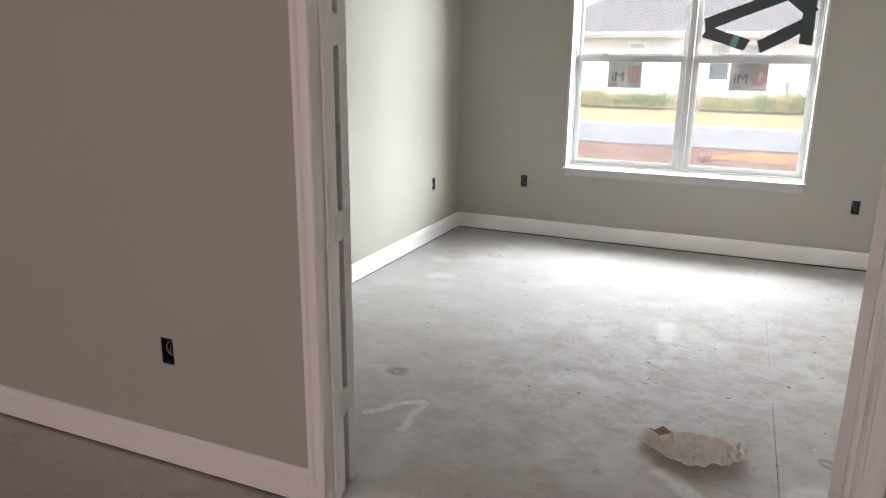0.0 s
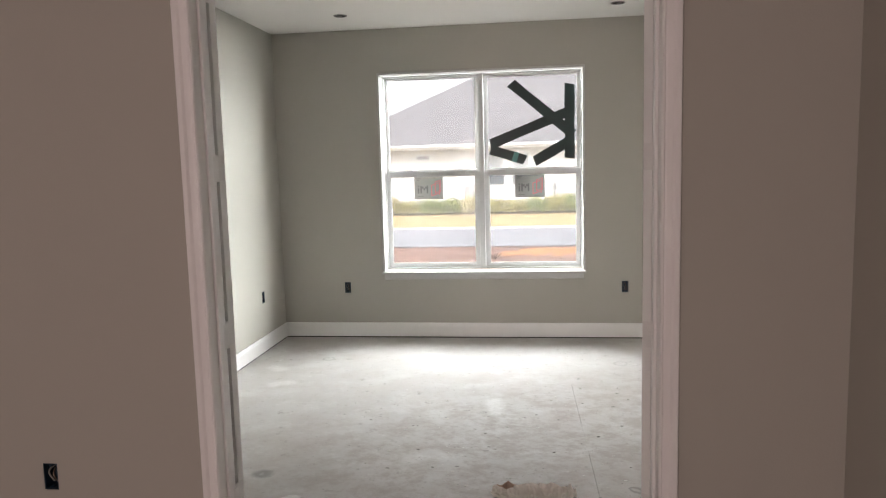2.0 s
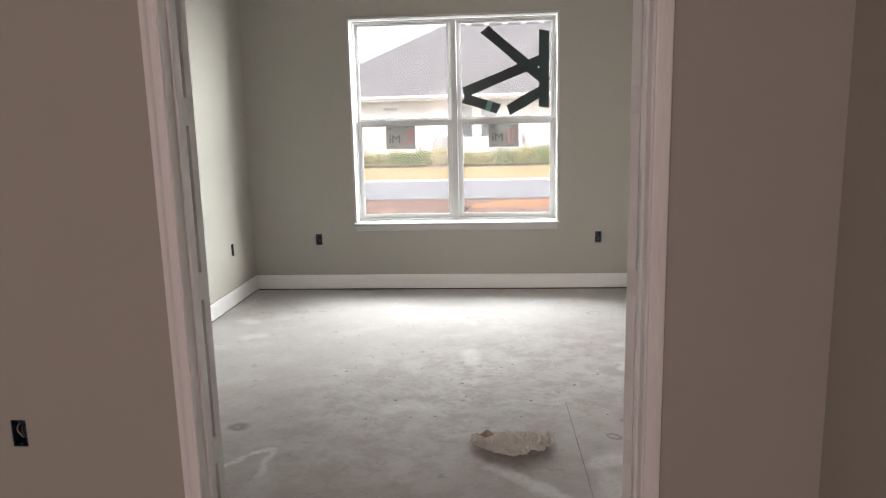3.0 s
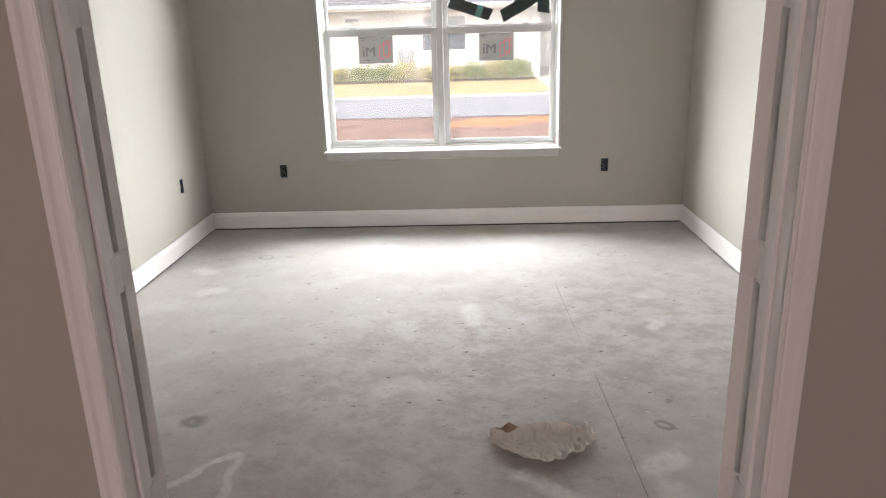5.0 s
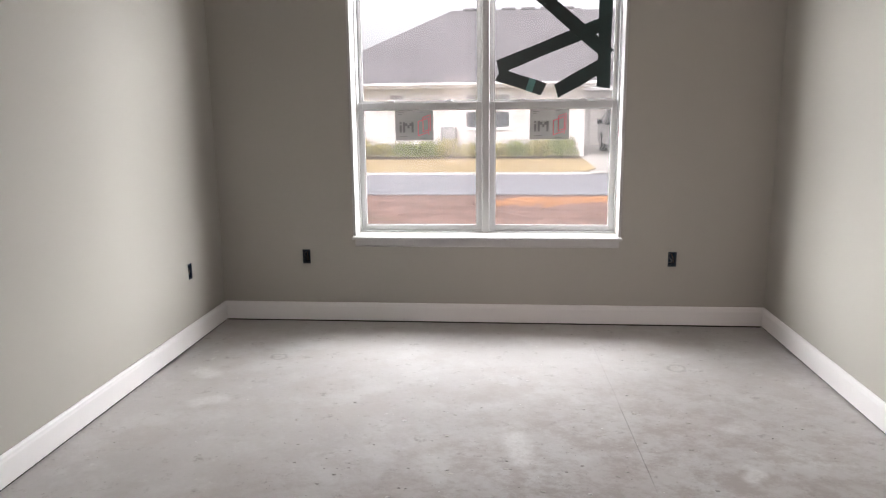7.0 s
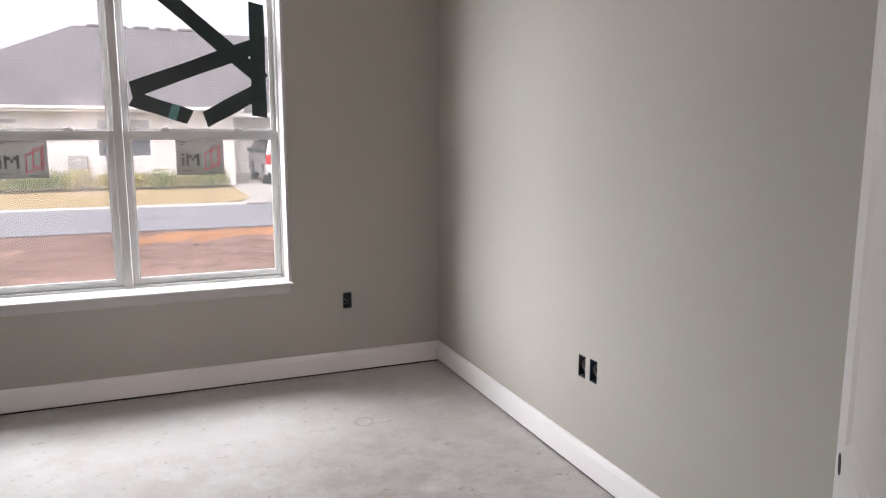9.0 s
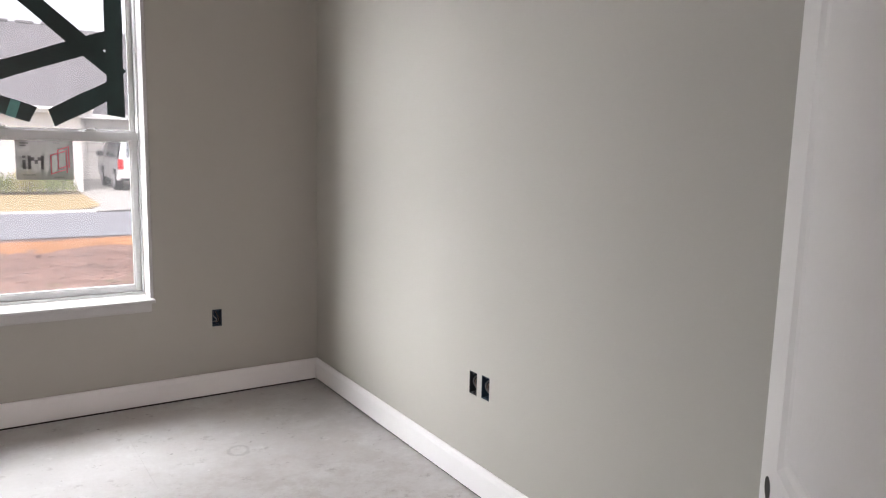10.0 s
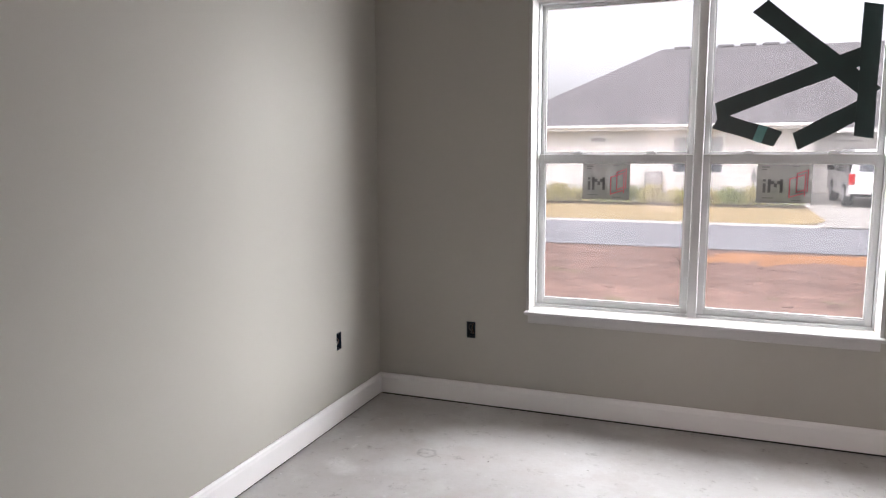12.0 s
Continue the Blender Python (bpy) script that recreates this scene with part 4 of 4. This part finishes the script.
part("wing_fascia", boxes((5.24, 16.62, WY - 0.66, WY - 0.551, EZ - 0.16, EZ + 0.03)), FASCIA, house)
part("fascia", boxes((EX0 - 0.02, XG + 0.02, EY0 - 0.03, EY0 - 0.001, EZ - 0.16, EZ + 0.02)), FASCIA, house)
part("gutter", boxes((EX0 - 0.04, XG + 0.04, EY0 - 0.15, EY0 - 0.031, EZ - 0.08, EZ + 0.03), bevel=0.02), FASCIA, house)
part("soffit", boxes((EX0, XG, EY0, HY - 0.03, EZ - 0.17, EZ - 0.13)), FASCIA, house)


def house_window(x0, x1, z0, z1):
    w = part("window", boxes((x0 - 0.10, x0, HY - 0.05, HY - 0.023, z0 - 0.10, z1 + 0.14), (x1, x1 + 0.10, HY - 0.05, HY - 0.023, z0 - 0.10, z1 + 0.14),
                             (x0, x1, HY - 0.05, HY - 0.023, z1, z1 + 0.14), (x0, x1, HY - 0.05, HY - 0.023, z0 - 0.10, z0), (x0, x1, HY - 0.045, HY - 0.024, (z0 + z1) / 2 - 0.03, (z0 + z1) / 2 + 0.03)), FASCIA, house)
    part("pane", boxes((x0, x1, HY - 0.036, HY - 0.026, z0, (z0 + z1) / 2 - 0.03)), DKGLASS, w)
    part("pane", boxes((x0, x1, HY - 0.036, HY - 0.026, (z0 + z1) / 2 + 0.03, z1)), BLIND, w)


house_window(0.42, 1.06, 0.70, 1.92)
house_window(1.42, 2.06, 0.70, 1.92)
part("vent_surround", boxes((-2.60, -1.88, HY - 0.045, HY - 0.023, 1.70, 2.02), bevel=0.008), FASCIA, house)
bm = boxes((-2.50, -1.98, HY - 0.06, HY - 0.046, 1.79, 1.93))
for k in range(4):
    add_box(bm, -2.47, -2.01, HY - 0.072, HY - 0.06, 1.80 + k * 0.033, 1.815 + k * 0.033)
part("wall_vent", bm, GREYBOX, house, "small grey louvred wall vent")
t = thing("utility_box", "grey metal utility box at the house wall", "utility box", (-0.22, HY - 0.35, GROUND + 0.07))
part("cabinet", boxes((-0.28, 0.28, -0.2, 0.2, 0, 1.12), bevel=0.02), GREYBOX, t)
part("door_panel", boxes((-0.22, 0.22, -0.215, -0.2, 0.3, 1.04), bevel=0.005), GREYBOX, t)
part("label_plate", boxes((-0.06, 0.10, -0.220, -0.2155, 0.93, 0.99)), FASCIA, t)
t = thing("hose_pipe_stand", "thin grey pipe stand on the house wall", "pipe", (3.1, HY - 0.06, GROUND + 0.15))
bm = bmesh.new()
add_cyl(bm, 0.025, 1.15, Matrix.Translation((0, 0, 0.575)), 8)
add_box(bm, -0.08, 0.08, -0.05, 0.03, 0.75, 1.0, bevel=0.01)
part("riser", bm, GREYBOX, t)


# hedge shrubs
def shrub(leafm, seed, radius, height, leaves):
    rnd = random.Random(seed)
    s = thing("shrub", "loose yellow-green shrub in the bed by the house", "shrub", group="hedge shrubs")
    bm = bmesh.new()
    for k in range(9):
        a, lean = 6.28 * k / 9 + rnd.uniform(-.3, .3), rnd.uniform(0.2, 0.75)
        tip = Vector((math.cos(a) * lean * radius, math.sin(a) * lean * radius, height * rnd.uniform(0.6, 0.95)))
        q = tip.to_track_quat("Z", "Y").to_matrix().to_4x4()
        add_cyl(bm, 0.014, tip.length, Matrix.Translation(tip / 2) @ q, 5, 0.004)
    part("stems", bm, TWIG, s)
    verts, faces = [], []
    for _ in range(leaves):
        a, f = rnd.uniform(0, 6.28), rnd.random() ** 0.55
        el = rnd.random()
        top = height * (0.62 + 0.38 * rnd.random()) * (0.8 + 0.3 * noise.noise((math.cos(a) * 2 + seed, math.sin(a) * 2, 0)))
        p = Vector((math.cos(a) * f * radius * (1 - 0.35 * el), math.sin(a) * f * radius * (1 - 0.35 * el), 0.05 + top * el ** 0.8))
        size = rnd.uniform(0.035, 0.075)
        q = Euler((rnd.uniform(-0.7, 0.7), rnd.uniform(-1.45, -0.2), rnd.uniform(0, 6.28))).to_matrix()
        b = len(verts)
        for c2 in ((-0.5, 0, 0), (0, -0.32, 0.1), (1.7, 0, 0.15), (0, 0.32, 0.1)):
            verts.append(p + q @ (Vector(c2) * size))
        faces.append((b, b + 1, b + 2, b + 3))
    me = bpy.data.meshes.new("leaves")
    me.from_pydata(verts, [], faces)
    me.materials.append(leafm)
    ob = new("leaves", me)
    ob.parent = s
    return s


kinds = [shrub(LEAF, 11, 0.58, 0.74, 1000), shrub(LEAFY, 12, 0.60, 0.62, 950), shrub(LEAFY, 13, 0.60, 0.84, 1000)]
rnd = random.Random(4)
for i in range(15):
    m = pose(-8.6 + i * 0.84 + rnd.uniform(-0.12, 0.12), 29.15 + rnd.uniform(-0.12, 0.12), GROUND + 0.06, 0, 0, rnd.uniform(0, 360))
    k = kinds[(i * 2 + i // 3) % 3]
    if i < 3:
        kinds[i].matrix_world = m
    else:
        copy_thing(k, m)
big = shrub(LEAF, 21, 0.75, 0.90, 1500)
tagged(big, "larger round green shrub at the end of the bed")
big.matrix_world = pose(3.95, 29.1, GROUND + 0.06)


# ---- the parked car ----
def suv():
    car = thing("parked_car", "white full-size SUV parked on the driveway", "car", (6.95, 29.7, GROUND + 0.03))
    # local: y runs forward from the rear bumper, x across, z up
    side = [(0.10, 0.42), (0.02, 0.62), (0.03, 1.02), (0.10, 1.06), (0.30, 1.80), (0.55, 1.90), (3.05, 1.92), (3.35, 1.84), (4.00, 1.22), (4.95, 1.12), (5.12, 0.95), (5.15, 0.45), (4.9, 0.36), (0.3, 0.36)]
    bm = bmesh.new()
    half = lambda z: 1.0 if z < 1.06 else 1.0 - 0.20 * min(1, (z - 1.06) / 0.85)
    ra = [bm.verts.new((-half(z), y, z)) for y, z in side]
    rb = [bm.verts.new((half(z), y, z)) for y, z in side]
    k = len(side)
    bm.faces.new(ra), bm.faces.new(rb[::-1])
    for i in range(k):
        bm.faces.new((ra[i], ra[(i + 1) % k], rb[(i + 1) % k], rb[i]))
    bmesh.ops.triangulate(bm, faces=[f for f in bm.faces if len(f.verts) > 4])
    bmesh.ops.recalc_face_normals(bm, faces=bm.faces)
    body = part("body", bm, CARW, car)
    bv = body.modifiers.new("edges", "BEVEL")
    bv.width, bv.segments, bv.limit_method, bv.angle_limit = 0.05, 3, "ANGLE", radians(25)

    def slab(name, pts, material, parent=car, label="", thick=0.012):
        """A thin panel through points, thickened along its normal."""
        b = bmesh.new()
        vs = [b.verts.new(p) for p in pts]
        f = b.faces.new(vs)
        b.normal_update()
        nn = f.normal * thick
        vs2 = [b.verts.new(v.co + nn) for v in vs]
        b.faces.new(vs2[::-1])
        for i in range(len(vs)):
            b.faces.new((vs[i], vs[(i + 1) % len(vs)], vs2[(i + 1) % len(vs)], vs2[i]))
        bmesh.ops.recalc_face_normals(b, faces=b.faces)
        return part(name, b, material, parent, label)

    g = lambda z: half(z) + 0.004
    for s in (-1, 1):
        for y0, y1, y2, y3 in ((0.42, 1.35, 1.35, 0.58), (1.43, 2.28, 2.28, 1.43), (2.36, 3.55, 3.05, 2.36)):
            pts = [(s * g(1.14), y0, 1.14), (s * g(1.14), y1, 1.14), (s * g(1.72), y2, 1.72), (s * g(1.72), y3, 1.72)]
            slab("side_window", pts if s < 0 else pts[::-1], DKGLASS)
        part("tail_light", boxes(tuple(sorted((s * 0.83, s * 1.012))) + (-0.015, 0.16, 0.76, 1.12), bevel=0.02), REDL, car, "red tail light")
        m = part("wing_mirror", boxes(tuple(sorted((s * 1.02, s * 1.26))) + (3.25, 3.36, 1.15, 1.33), bevel=0.03), RUBBER, car, "black wing mirror")
        slab("door_handle", [(s * 1.008, 1.55, 0.98), (s * 1.008, 1.75, 0.98), (s * 1.008, 1.75, 1.02), (s * 1.008, 1.55, 1.02)], CARW, car, "", 0.02)
        for yw in (1.02, 3.98):
            b = bmesh.new()
            add_cyl(b, 0.385, 0.27, Matrix.Translation((s * 0.88, yw, 0.385)) @ pose(0, 0, 0, 0, 90), 28)
            w = part("wheel", b, RUBBER, car, "black tyre")
            b = bmesh.new()
            add_cyl(b, 0.24, 0.02, Matrix.Translation((s * 1.015, yw, 0.385)) @ pose(0, 0, 0, 0, 90), 24)
            for q in range(5):
                add_box(b, -0.012, 0.012, -0.03, 0.03, 0.03, 0.23, m=Matrix.Translation((s * 1.030, yw, 0.385)) @ pose(0, 0, 0, 72 * q))
            part("rim", b, RIM, w, "alloy rim")
    slab("rear_window", [(-0.72, 0.125, 1.18), (0.72, 0.125, 1.18), (0.68, 0.272, 1.72), (-0.68, 0.272, 1.72)][::-1], DKGLASS, car, "dark rear window", -0.02)
    part("rear_bumper", boxes((-0.98, 0.98, -0.06, 0.12, 0.46, 0.68), bevel=0.03), CARW, car)
    part("lower_bumper", boxes((-0.94, 0.94, -0.03, 0.12, 0.36, 0.459), bevel=0.02), RUBBER, car)
    part("number_plate", boxes((-0.16, 0.16, -0.0, 0.02, 0.80, 0.95)), FASCIA, car)
    part("roof_rail", boxes((-0.76, -0.72, 0.7, 2.9, 1.93, 1.965), bevel=0.01), RUBBER, car)
    part("roof_rail", boxes((0.72, 0.76, 0.7, 2.9, 1.93, 1.965), bevel=0.01), RUBBER, car)


suv()

# a dry weed in the dirt
t = thing("dry_weed", "dry brown weed standing in the dirt", "weed", (1.45, 15.8, GROUND - 0.01))
bm = bmesh.new()
rnd = random.Random(9)
for _ in range(16):
    tip = Vector((rnd.uniform(-0.22, 0.22), rnd.uniform(-0.12, 0.12), rnd.uniform(0.08, 0.26)))
    add_cyl(bm, 0.007, tip.length, Matrix.Translation(tip / 2) @ tip.to_track_quat("Z", "Y").to_matrix().to_4x4(), 5, 0.002)
part("stalks", bm, TWIG, t)
